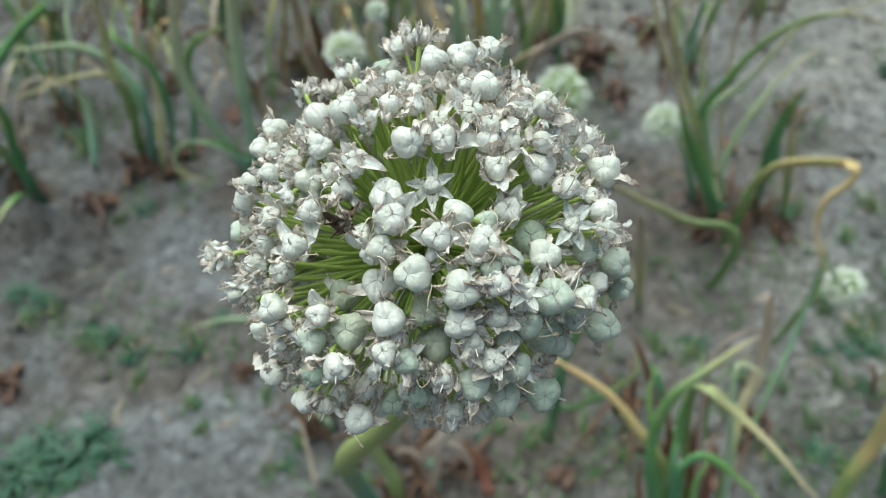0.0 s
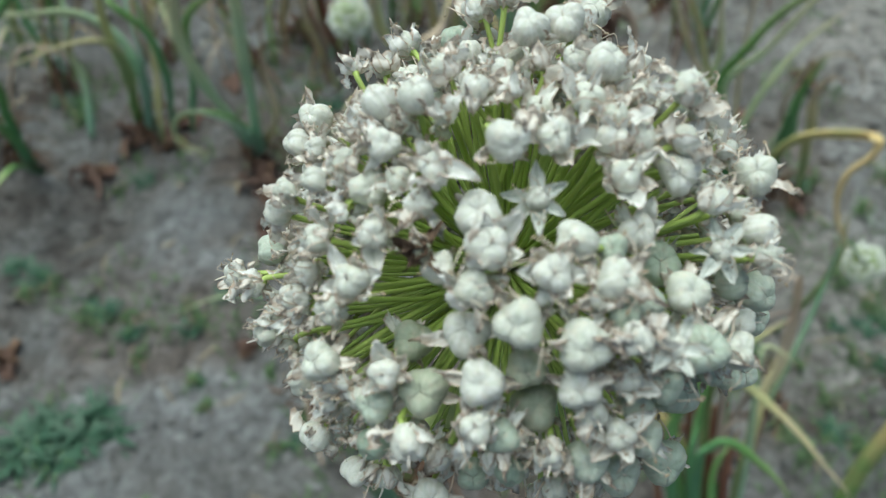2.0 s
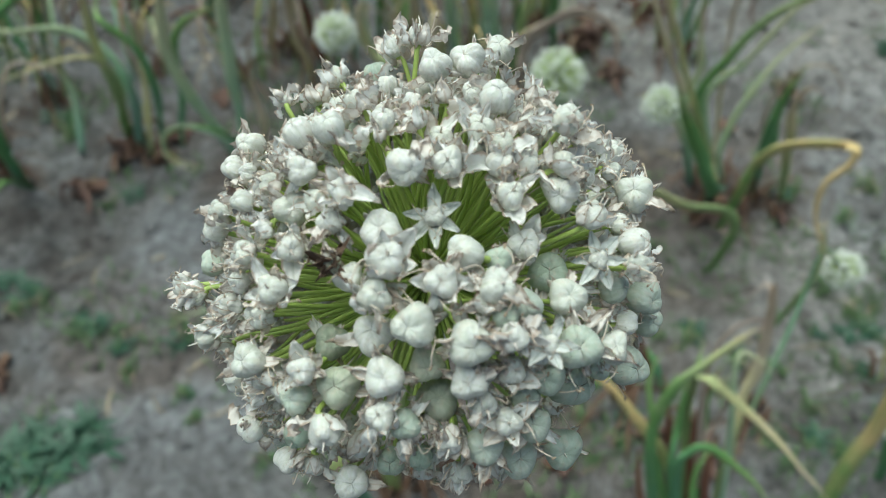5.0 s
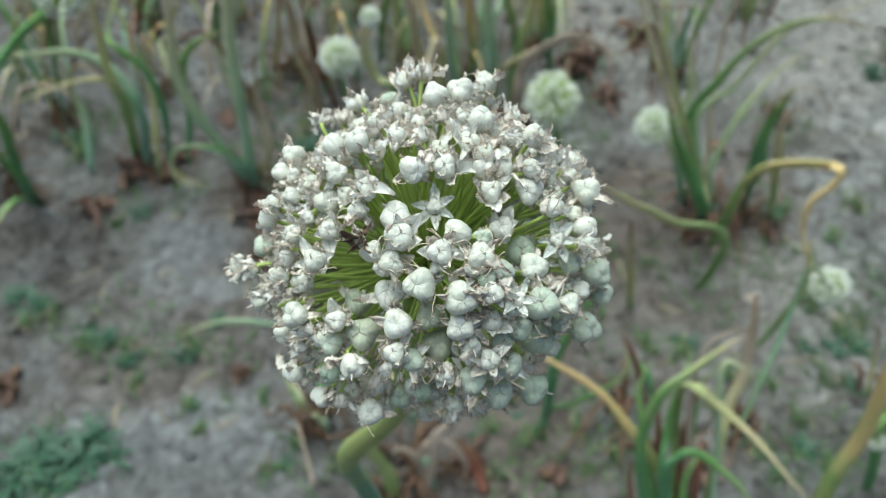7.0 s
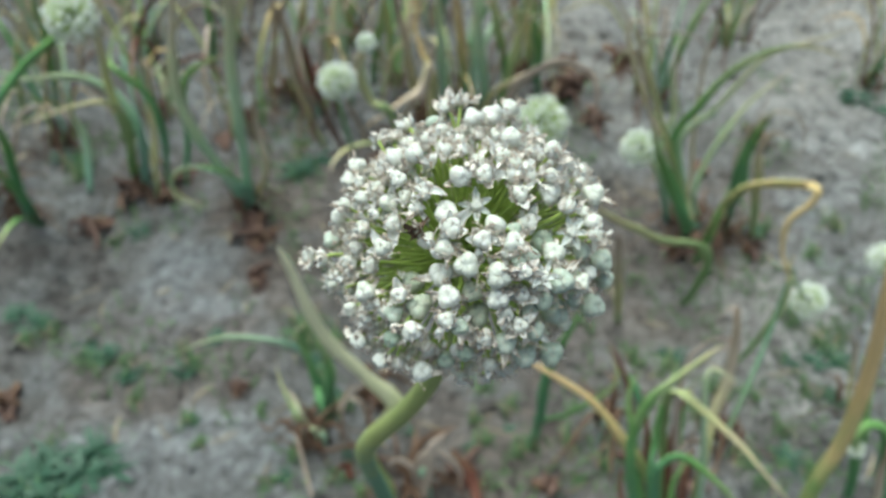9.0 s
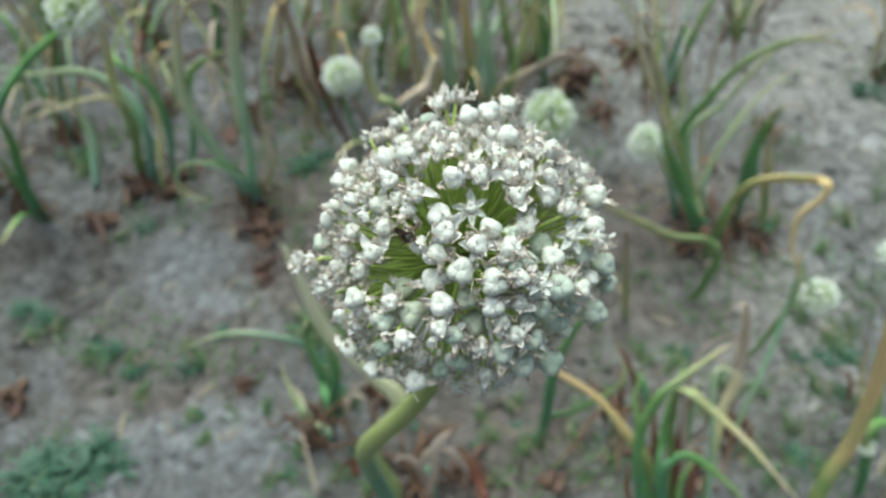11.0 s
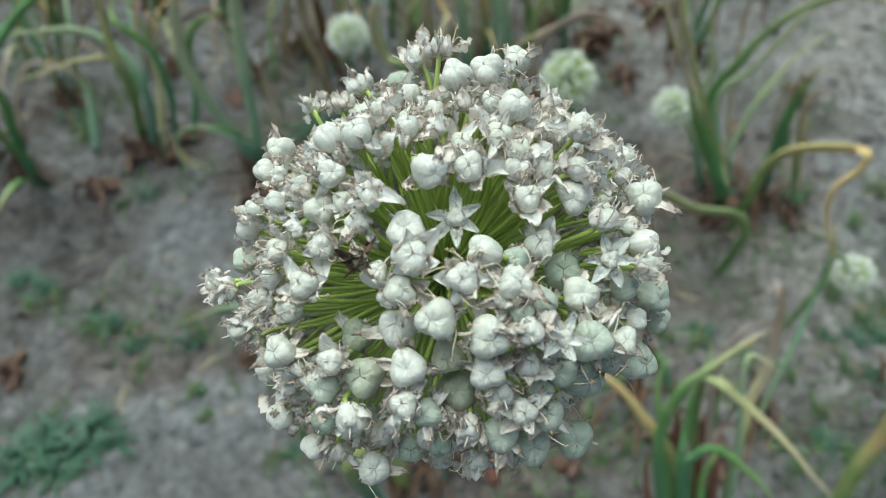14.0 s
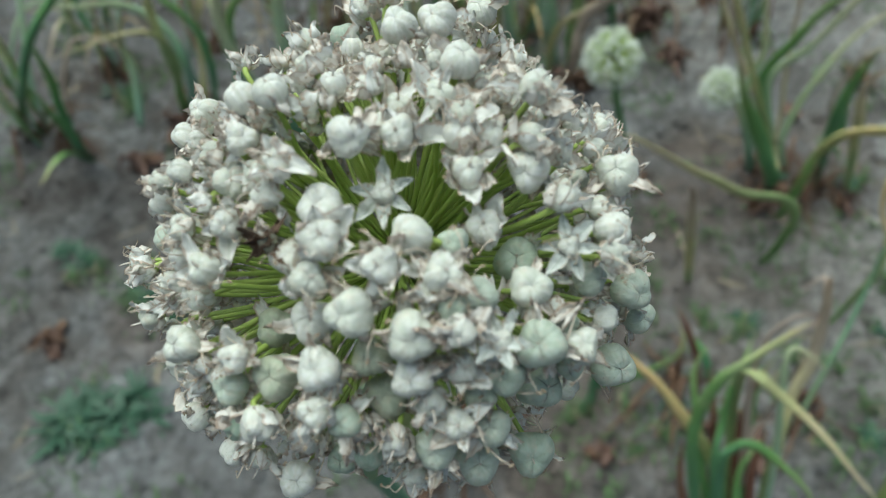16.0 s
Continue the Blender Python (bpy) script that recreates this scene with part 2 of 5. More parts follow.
SCAPE = blade_material("waxy_scape", [(0, BLUE_GREEN), (0.46, (0.22, 0.37, 0.25)), (0.6, (0.43, 0.48, 0.18)), (0.85, (0.38, 0.45, 0.16)), (1, (0.22, 0.34, 0.11))])
HEAD = plain("distant_florets", (0.66, 0.71, 0.61), (0.90, 0.90, 0.86), 0.6, 240)
GRASS = plain("grass_green", (0.12, 0.24, 0.09), (0.26, 0.38, 0.17), 0.55, 90, share=0.2)
WEED = plain("weed_green", (0.025, 0.075, 0.045), (0.08, 0.155, 0.095), 0.5, 120, share=0.2)
LITTER = plain("reddish_dry_skin", (0.05, 0.030, 0.024), (0.22, 0.125, 0.095), 0.75, 60, share=0.1)
STRAW = plain("pale_straw", (0.30, 0.23, 0.15), (0.5, 0.42, 0.3), 0.8, 120)


# ---- mesh helpers ----
def mesh_of(name, verts, faces, uvs=None, material=None, smooth=True):
    me = bpy.data.meshes.new(name)
    me.from_pydata([tuple(v) for v in verts], [], faces)
    if uvs is not None:
        layer = me.uv_layers.new(name="UVMap")
        flat = np.zeros(2 * len(me.loops))
        idx = np.zeros(len(me.loops), dtype=np.int32)
        me.loops.foreach_get("vertex_index", idx)
        flat[0::2], flat[1::2] = np.array(uvs)[idx, 0], np.array(uvs)[idx, 1]
        layer.data.foreach_set("uv", flat)
    if smooth:
        me.polygons.foreach_set("use_smooth", [True] * len(me.polygons))
    if material:
        me.materials.append(material)
    me.update()
    return me


def part(name, data, parent, m=None, label=""):
    ob = new(name, data)
    ob.parent = parent
    if m is not None:
        ob.matrix_basis = m
    return tagged(ob, label)


def spline(points, steps):
    """A smooth line through the points."""
    p = [Vector(q) for q in points]
    p = [2 * p[0] - p[1], *p, 2 * p[-1] - p[-2]]
    out = []
    for i in range(1, len(p) - 2):
        for s in range(steps):
            t = s / steps
            a, b, c, d = p[i - 1 : i + 3]
            out.append(0.5 * (2 * b + (c - a) * t + (2 * a - 5 * b + 4 * c - d) * t * t + (3 * b - a - 3 * c + d) * t**3))
    return [*out, p[-2]]


def tube(line, radius, sides=8, flat=1.0, verts=None, faces=None, uvs=None):
    """Adds a closed tube along the line; radius(s) for s from 0 to 1."""
    verts, faces, uvs = ([], [], []) if verts is None else (verts, faces, uvs)
    start, n = len(verts), len(line)
    side = Vector((1, 0, 0))
    for i, q in enumerate(line):
        ahead = (line[min(i + 1, n - 1)] - line[max(i - 1, 0)]).normalized()
        side = (side - ahead * side.dot(ahead)).normalized() if side.cross(ahead).length > 1e-4 else ahead.orthogonal().normalized()
        up = ahead.cross(side)
        s = i / (n - 1)
        r = radius(s)
        for k in range(sides):
            a = 2 * math.pi * k / sides
            verts.append(q + r * (math.cos(a) * side + flat * math.sin(a) * up))
            uvs.append((k / sides, s))
    for i in range(n - 1):
        for k in range(sides):
            b, e = start + i * sides, (k + 1) % sides
            faces.append((b + k, b + e, b + sides + e, b + sides + k))
    faces.append(tuple(start + k for k in reversed(range(sides))))
    faces.append(tuple(start + (n - 1) * sides + k for k in range(sides)))
    return verts, faces, uvs


def capsule_mesh(seed, lobes=0.10, tall=1.0, material=None):
    """A seed capsule of radius 1: three swollen lobes, a dimpled tip, furrows between the lobes. It stands on the origin."""
    rnd = random.Random(seed)
    sizes = [1 + rnd.uniform(-0.14, 0.14) for _ in range(3)]
    ring, rows = 36, 16
    verts, faces, uvs = [], [], []
    for j in range(rows + 1):
        v = j / rows
        th = math.pi * (1 - v)
        for k in range(ring):
            u = k / ring
            ph = 2 * math.pi * u
            belly = math.sin(th) ** 0.72 if 0 < j < rows else 0
            wave = math.cos(3 * ph)
            third = 3 * ((u + 1 / 6) % 1)
            blend = (math.sin(math.pi * (third % 1))) ** 2
            size = 1 + (sizes[int(third) % 3] - 1) * blend
            r = belly * (1.06 - lobes * (1 - wave) * (0.45 + 0.55 * v)) * (0.55 + 0.45 * size)
            z = 1 + math.cos(th) * tall
            top = max(0.0, (v - 0.5) * 2)
            z -= 0.20 * math.exp(-((math.sin(th) / 0.22) ** 2)) * (v > 0.5)
            z -= top * math.sin(th) * (0.08 * (1 - wave) + 0.15 * math.exp(-((1 + wave) / 0.10)))
            n = 0.07 * noise.noise(Vector((3 * math.cos(ph) * belly + seed, 3 * math.sin(ph) * belly, 3 * v)))
            verts.append(((r + n) * math.cos(ph), (r + n) * math.sin(ph), z))
            uvs.append((u, v))
    for j in range(rows):
        for k in range(ring):
            e = (k + 1) % ring
            faces.append((j * ring + k, j * ring + e, (j + 1) * ring + e, (j + 1) * ring + k))
    return mesh_of("capsule", verts, faces, uvs, material or CAPSULE)


def tepal_mesh(seed, first, bend, length, width, crumple, material, roll=0.5, tip_out=0.0):
    """A tepal that starts beside the origin along +x. first: the angle above the level at its base; bend: what the angle gains to the tip;
    tip_out: how far the last third turns back out."""
    rnd = random.Random(seed)
    rows, cols = 13, 6
    verts, faces, uvs = [], [], []
    r, z, ang = 0.0005, 0.0002, radians(first)
    step = length / rows
    wave, twist, sway = rnd.uniform(0, 6), rnd.uniform(-1, 1) * crumple, rnd.uniform(-1, 1) * crumple * 0.0009
    for j in range(rows + 1):
        s = j / rows
        w = width * max(0.06, math.sin(math.pi * (0.14 + 0.85 * s)) ** 0.75) * (1 + crumple * 0.22 * noise.noise(Vector((4 * s, seed, 2))))
        for k in range(cols + 1):
            u = k / cols
            x = (u - 0.5) * w
            ragged = noise.noise(Vector((6 * u, 7 * s, seed * 1.7))) + 0.6 * noise.noise(Vector((13 * u, 15 * s, seed * 2.3)))
            lift = roll * w * (2 * abs(u - 0.5)) ** 2 + crumple * (0.0003 * math.sin(5 * u + 9 * s + wave) + 0.0009 * ragged)
            a = twist * s
            yy, up = x * math.cos(a) + sway * s * s, x * math.sin(a) + lift
            verts.append((r - up * math.sin(ang), yy, z + up * math.cos(ang)))
            uvs.append((u, s))
        ang += (radians(bend) - (radians(tip_out) / 0.3 if s > 0.66 else 0)) / rows + crumple * 0.2 * math.sin(8 * s + wave)
        r, z = r + step * math.cos(ang), z + step * math.sin(ang)
    for j in range(rows):
        for k in range(cols):
            b = j * (cols + 1) + k
            faces.append((b, b + 1, b + cols + 2, b + cols + 1))
    return mesh_of("tepal", verts, faces, uvs, material)


def stamen_mesh(seed, out, length):
    """One thread-like filament, leaning out along +x, with a small dry anther."""
    rnd = random.Random(seed)
    curl = rnd.uniform(-0.0014, 0.0014)
    line = spline([(0.0008, 0, 0.0002), (0.0014 + out * 0.5, 0, length * 0.5), (0.0016 + out, curl, length), (0.0016 + out * 1.4, curl * 2.2, length * 0.8)], 3)
    verts, faces, uvs = tube(line, lambda s: 0.00011 * (1.2 - 0.7 * s), 5)
    first, q = len(faces), line[-1]
    w = Vector((rnd.uniform(-1, 1), rnd.uniform(-1, 1), rnd.uniform(-0.4, 0.4))).normalized() * 0.00035
    tube([q - w, q - w * 0.5, q + w * 0.5, q + w], lambda s: 0.00005 + 0.00014 * math.sin(math.pi * s), 5, 0.7, verts, faces, uvs)
    me = mesh_of("stamen", verts, faces, uvs, FILAMENT)
    me.materials.append(ANTHER)
    for k in range(first, len(me.polygons)):
        me.polygons[k].material_index = 1
    return me


# ---- ground ----
def height(x, y):
    v = Vector((x, y, 0))
    h = 0.030 * noise.noise(v * 2.2) + 0.018 * noise.noise(v * 7 + Vector((5, 1, 2)))
    h += 0.016 * max(0, noise.noise(v * 19 + Vector((2, 9, 4)))) + 0.008 * abs(noise.noise(v * 45)) + 0.003 * noise.noise(v * 95)
    return (h if abs(x) < 1.5 and -0.8 < y < 2.2 else 0.4 * h) - 0.012


def ground():
    def axis(lo, hi, step):
        far = [0.03, 0.08, 0.2, 0.5, 1.2, 3, 8, 20, 60]
        return np.concatenate([lo - np.array(far[::-1]), np.arange(lo, hi, step), hi + np.array(far)])

    xs, ys = axis(-1.3, 1.3, 0.0085), axis(-0.5, 1.9, 0.0085)
    verts, uvs = [], []
    for y in ys:
        for x in xs:
            verts.append((x, y, height(x, y)))
    n, k = len(xs), len(ys)
    a = (np.arange(k - 1)[:, None] * n + np.arange(n - 1)[None, :]).ravel()
    faces = np.stack([a, a + 1, a + n + 1, a + n], 1).tolist()
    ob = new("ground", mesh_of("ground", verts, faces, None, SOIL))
    return tagged(ob, "dry grey-brown loam field soil with clods", "ground", kind="structure")


ground()

# ---- the main onion flower ----
CENTRE = Vector((-0.0024, 0.0826, 0.7197))

main = tagged(new("onion_plant"), "tall onion plant with a round white flower head going to seed", "onion plant")
main.location = (0.0, 0.24, 0.0)
BACK = Matrix.Translation(-main.location)

capsules = [capsule_mesh(i, 0.10 + 0.022 * (i % 4), 0.86 + 0.06 * (i % 3)) for i in range(8)]
# darker sets with shade coloured in, mostly for the head's low and inner florets
unripe = [capsule_mesh(10 + i, 0.09 + 0.025 * (i % 3), 0.92) for i in range(5)]
for me in unripe:
    me.materials[0] = GREEN_SHADED
olive = [capsule_mesh(15 + i, 0.13 + 0.03 * (i % 3), 0.9) for i in range(5)]
for me in olive:
    me.materials[0] = OLIVE_SHADED
hugging = [tepal_mesh(20 + i, 0, 112 + 10 * (i % 4), 0.0044 + 0.0004 * (i % 3), 0.0024 + 0.0003 * (i % 3), 0.55, TEPAL if i % 2 else WITHERED, 0.22, (60, 95, 30, 80)[i % 4]) for i in range(8)]
flared = [tepal_mesh(40 + i, 40, 40 - 35 * (i % 4), 0.0050 + 0.0004 * (i % 3), 0.0019 + 0.0002 * (i % 3), 1.0, TEPAL if i % 3 else WITHERED, 0.5) for i in range(8)]
spread = [tepal_mesh(60 + i, 22, -25 + 22 * (i % 3), 0.0040 + 0.0004 * (i % 3), 0.0019, 0.8, OPEN_TEPAL, 0.45) for i in range(6)]
curled = [tepal_mesh(80 + i, 14, (-95, 100, 60, -50, 130, 30, 80, -20)[i], 0.0049 + 0.0004 * (i % 3), 0.0019, 1.5, WITHERED if i % 3 else TEPAL, 0.7) for i in range(8)]
spiky = [tepal_mesh(70 + i, 50, 35 - 30 * (i % 3), 0.0052 + 0.0005 * (i % 3), 0.0012, 0.5, TEPAL, 0.5) for i in range(6)]
threads = [stamen_mesh(100 + i, 0.0003 + 0.0006 * (i % 3), 0.0030 + 0.0006 * (i % 4)) for i in range(8)]
brown = [tepal_mesh(90 + i, 15, (-80, 130, 90, 60)[i], 0.0036, 0.0014, 1.6, HUSK if i != 2 else WITHERED, 0.8) for i in range(4)]
short_style = mesh_of("style", *tube(spline([(0, 0, 0), (0.0001, 0, 0.0007), (0.0003, 0.0001, 0.0014)], 3), lambda s: 0.00014 * (1.2 - 0.7 * s), 5), WITHERED)


def facing(direction, roll):
    """A turn that lays +z along the direction."""
    return direction.to_track_quat("Z", "Y").to_matrix().to_4x4() @ Matrix.Rotation(roll, 4, "Z")


def toward(az, el):
    """A direction from azimuth and elevation in degrees; azimuth 0 points to the path side."""
    a, e = radians(az), radians(el)
    return Vector((math.sin(a) * math.cos(e), -math.cos(a) * math.cos(e), math.sin(e)))


NAMES = {"capsule": "seed_capsule", "unripe": "seed_capsule", "olive": "seed_capsule", "faded": "floret", "open": "open_floret", "withered": "withered_floret"}
taken = []


def floret(kind, az, el, reach, size, face=None):
    """One floret of the head: direction from the middle of the head, distance and radius in millimetres, and where its tip points (outwards if not given)."""
    rnd = random.Random(1000 * round(az) + round(el) + 77)
    d = toward(az, el)
    taken.append(d)
    size *= 0.001
    if face:
        tilt = toward(*face)
    else:
        tilt = (d + 0.22 * Vector((rnd.gauss(0, 1), rnd.gauss(0, 1), rnd.gauss(0, 1)))).normalized()
    body_size = size * {"faded": 0.95, "open": 0.85, "withered": 0.9}.get(kind, 1.0)
    place = CENTRE + d * reach * 0.001 - tilt * size
    at = BACK @ Matrix.Translation(place) @ facing(tilt, rnd.uniform(0, 6.28))
    body = {"unripe": unripe, "olive": olive, "withered": olive}.get(kind, capsules)
    body = body[rnd.randrange(len(body))]
    ob = part(NAMES[kind], body, main, at @ Matrix.Diagonal((body_size, body_size, body_size * rnd.uniform(0.92, 1.05), 1)))
    inv = (ob.matrix_basis).inverted()
    # stalk from the middle of the head
    root = CENTRE + d * 0.0022 + Vector((0, 0, -0.001))
    bow = Vector((rnd.gauss(0, 1), rnd.gauss(0, 1), rnd.gauss(0, 1) - 0.5)) * 0.0011
    line = [inv @ (BACK @ q) for q in spline([root, root.lerp(place, 0.5) + bow, place - tilt * 0.0015, place + tilt * 0.0003], 4)]
    part("pedicel", mesh_of("pedicel", *tube(line, lambda s: (0.00027 + 0.00010 * s + (0.0003 * max(0, s - 0.85) / 0.15)) / body_size, 6), PEDICEL), ob)
    # tepals are longer on the crown and the sunny flank than over the seed-bearing front
    front = abs(az) < 72 and el < 60
    grow = 0.86 if front else 0.97
    local = inv @ at @ Matrix.Scale((size / 0.0019) ** 0.75 * 0.94, 4)

    def sub(name, me, m):
        part(name, me, ob, local @ m)

    spin, tip = (lambda a: Matrix.Rotation(a, 4, "Z")), (lambda a: Matrix.Rotation(a, 4, "Y"))
    if kind in ("capsule", "unripe", "olive"):
        for k in range(6):
            if rnd.random() < (0.72 if front else 0.85):
                pool = flared if rnd.random() < 0.25 and not front else curled
                sub("withered_tepal", pool[rnd.randrange(8)], spin(math.pi * k / 3 + rnd.uniform(-0.3, 0.3)) @ tip(rnd.uniform(0.0, 0.7)) @ Matrix.Scale(rnd.uniform(0.72, 1.0) * grow, 4))
        for k in range(rnd.choice((0, 2, 3)) if reach > 27.2 else 0):
            sub("stamen", threads[rnd.randrange(8)], spin(2.1 * k + rnd.uniform(-0.4, 0.4)) @ Matrix.Diagonal((0.95, 1.0, 0.5, 1)))
        if rnd.random() < 0.4:
            sub("style", short_style, Matrix.Translation((0, 0, 0.0019 * 1.75)) @ Matrix.Scale(0.6, 4))
    elif kind == "withered":
        for k in range(9):
            sub("withered_tepal", brown[rnd.randrange(4)], spin(0.9 * k + rnd.uniform(-0.3, 0.3)) @ tip(rnd.uniform(-0.7, 0.3)) @ Matrix.Scale(1.35, 4))
        for k in range(3):
            sub("stamen", threads[rnd.randrange(8)], spin(2.1 * k))
    elif kind == "faded":
        # some still hug the capsule, some have fallen open or shrivelled
        lively = rnd.random()
        for k in range(6):
            pick = rnd.random()
            pool = hugging if pick < (0.62 if front else 0.45) + 0.3 * lively else flared if pick < 0.70 + 0.25 * lively else spiky if 60 < az < 130 else curled
            sub("tepal", pool[rnd.randrange(len(pool))], spin(math.pi * k / 3 + rnd.uniform(-0.2, 0.2)) @ tip(rnd.uniform(-0.1, 0.25)) @ Matrix.Scale(rnd.uniform(0.87, 1.12) * (grow + 0.05), 4))
        for k in range(rnd.choice((3, 4, 5)) if reach > 27.2 else 1):
            sub("stamen", threads[rnd.randrange(8)], spin(1.7 * k + rnd.uniform(-0.6, 0.6)) @ Matrix.Scale(rnd.uniform(0.7, 1.1), 4))
        sub("style", short_style, Matrix.Translation((0, 0, 0.0019 * 1.6)) @ Matrix.Scale(1.2, 4))
    else:
        for k in range(6):
            sub("tepal", spread[rnd.randrange(6)], spin(math.pi * k / 3 + rnd.uniform(-0.2, 0.2)) @ tip(rnd.uniform(-0.35, 0.35)) @ Matrix.Scale(rnd.uniform(0.9, 1.15), 4))
        for k in range(6):
            sub("stamen", threads[rnd.randrange(8)], spin(1.047 * k + 0.5) @ Matrix.Scale(0.8, 4))


floret("capsule", -106, 37, 29.3, 1.90, (-48, 60))
floret("capsule", -87, 61, 29.7, 1.80)
floret("capsule", -77, 69, 30.2, 1.82, (-82, 81))
floret("faded", -148, 37, 29.9, 1.70)
floret("faded", -117, 71, 28.2, 1.46)
floret("unripe", -158, 51, 27.9, 1.80)
floret("faded", -166, 54, 30.8, 1.69)
floret("faded", -177, 58, 32.0, 1.66)
floret("faded", -139, 35, 28.7, 1.43)
floret("faded", -91, 80, 27.6, 1.50)
floret("faded", -132, 86, 26.6, 1.51)
floret("olive", -105, 70, 24.9, 1.32)
floret("capsule", -172, 50, 27.3, 1.30)
floret("capsule", 173, 72, 29.5, 2.04, (-35, 71))
floret("capsule", 155, 66, 30.0, 2.15, (-40, 57))
floret("capsule", 152, 49, 31.5, 1.97, (-31, 76))
floret("capsule", 127, 75, 28.5, 1.69, (-75, 54))
floret("capsule", 103, 74, 30.2, 2.01, (57, 70))
floret("faded", 76, 77, 28.1, 1.77)
floret("faded", 106, 67, 27.9, 1.23)
floret("faded", 125, 54, 28.7, 1.55)
floret("faded", 84, 61, 32.7, 1.83, (70, 69))
floret("faded", 95, 65, 28.5, 1.52)
floret("faded", 67, 71, 28.8, 1.24)
floret("faded", 89, 54, 30.7, 1.37)
floret("faded", 102, 36, 29.9, 1.65)
floret("faded", 104, 28, 30.2, 1.53)
floret("capsule", -97, 35, 29.7, 1.55)
floret("faded", -77, 49, 28.4, 1.44)
floret("capsule", -68, 59, 28.8, 1.69, (35, 50))
floret("faded", -42, 63, 29.4, 1.62)
floret("capsule", -66, 50, 26.1, 2.10, (28, 49))
floret("faded", -41, 56, 28.0, 1.49)
floret("capsule", -78, 36, 30.7, 1.24)
floret("capsule", -72, 44, 30.4, 1.27)
floret("capsule", -82, 27, 29.5, 1.61)
floret("unripe", -84, 11, 28.8, 1.87)
floret("faded", -62, 36, 29.2, 1.64)
floret("faded", -65, 42, 27.7, 1.20)
floret("faded", -48, 46, 28.3, 1.73, (11, 36))
floret("capsule", -20, 59, 26.6, 2.33, (-14, 61))
floret("faded", -13, 53, 29.6, 2.10, (32, 63))
floret("withered", -33, 48, 27.4, 1.14)
floret("capsule", -28, 46, 25.6, 1.65, (42, 68))
floret("faded", -15, 45, 28.8, 1.92, (46, 59))
floret("faded", -45, 37, 29.6, 1.79, (-24, 62))
floret("faded", -85, 1, 33.8, 1.67)
floret("faded", -76, 9, 31.1, 1.42)
floret("faded", -63, 19, 28.5, 1.57)
floret("capsule", -14, 73, 29.1, 2.03, (33, 24))
floret("faded", 20, 75, 28.2, 1.92, (-11, 56))
floret("open", 5, 65, 24.7, 1.37, (-6, 59))
floret("faded", 58, 69, 27.4, 1.82)
floret("faded", 69, 64, 27.6, 1.62)
floret("faded", 72, 57, 30.0, 1.61)
floret("faded", 46, 62, 27.5, 1.79, (19, 69))
floret("capsule", 66, 53, 27.8, 2.14, (-24, 36))
floret("faded", 65, 45, 29.4, 1.85)
floret("capsule", 83, 36, 31.0, 2.26, (-32, 60))
floret("faded", 43, 50, 25.0, 1.90, (-19, 71))
floret("capsule", 15, 54, 27.3, 2.09, (-69, 42))
floret("unripe", 29, 50, 25.5, 1.58, (-21, 62))
floret("faded", 5, 49, 29.6, 1.96, (-9, 51))
floret("faded", 21, 46, 30.0, 2.11, (32, 63))
floret("faded", 18, 43, 28.4, 1.52)
floret("unripe", 54, 35, 21.9, 2.47, (-11, 61))
floret("capsule", 43, 35, 27.9, 2.10, (12, 61))
floret("open", 57, 37, 29.0, 1.33, (-15, 53))
floret("capsule", 68, 33, 30.9, 1.89)
floret("faded", 61, 32, 32.4, 1.47)
floret("unripe", 74, 8, 29.5, 2.41, (28, 34))
floret("unripe", 29, 39, 28.1, 1.83, (-21, 59))
floret("unripe", 21, 39, 29.8, 1.37)
floret("faded", -60, 16, 28.2, 1.34)
floret("faded", -51, 25, 27.6, 1.66)
floret("faded", -63, 8, 31.1, 1.53)
floret("capsule", -44, 19, 30.6, 1.99, (-33, 54))
floret("capsule", -52, 4, 29.9, 1.58)
floret("faded", -42, 14, 29.6, 1.50)
floret("olive", -32, 23, 22.6, 2.20, (26, 59))
floret("capsule", -16, 34, 25.2, 2.36, (-17, 73))
floret("capsule", -3, 40, 28.9, 2.45, (-31, 44))
floret("faded", -30, 24, 29.6, 1.64, (-17, 56))
floret("olive", -23, 19, 26.9, 2.48, (-15, 58))
floret("capsule", -10, 28, 29.1, 2.15, (-6, 53))
floret("capsule", -36, 13, 28.8, 1.65)
floret("unripe", -31, 15, 29.5, 1.83, (-34, 57))
floret("faded", -22, 13, 31.0, 1.94)
floret("capsule", -45, -7, 31.4, 1.78)
floret("faded", -44, 5, 29.8, 1.24)
floret("faded", -10, 20, 30.3, 1.82, (-15, 64))
floret("unripe", -5, 16, 29.1, 1.71, (-27, 45))
floret("capsule", -35, -12, 31.4, 1.85)
floret("faded", -29, -12, 30.3, 1.52)
floret("capsule", -18, -10, 30.5, 2.11, (13, 62))
floret("unripe", -31, 2, 29.7, 1.68)
floret("unripe", -10, -11, 26.9, 1.75, (-9, 55))
floret("faded", -18, -5, 26.5, 1.57)
floret("faded", -5, -4, 26.3, 1.55)
floret("capsule", 11, 36, 30.2, 2.44, (10, 40))
floret("capsule", 10, 27, 29.2, 2.15, (-3, 50))
floret("olive", 3, 14, 24.2, 2.53, (7, 61))
floret("olive", 0, 27, 25.2, 2.09, (0, 42))
floret("open", 28, 33, 32.1, 1.30, (-40, 67))
floret("unripe", 38, 26, 30.2, 2.50, (-18, 53))
floret("unripe", 47, 23, 28.5, 1.64)
floret("capsule", 46, 21, 31.0, 1.91, (19, 64))
floret("unripe", 63, -7, 30.0, 2.62, (29, 40))
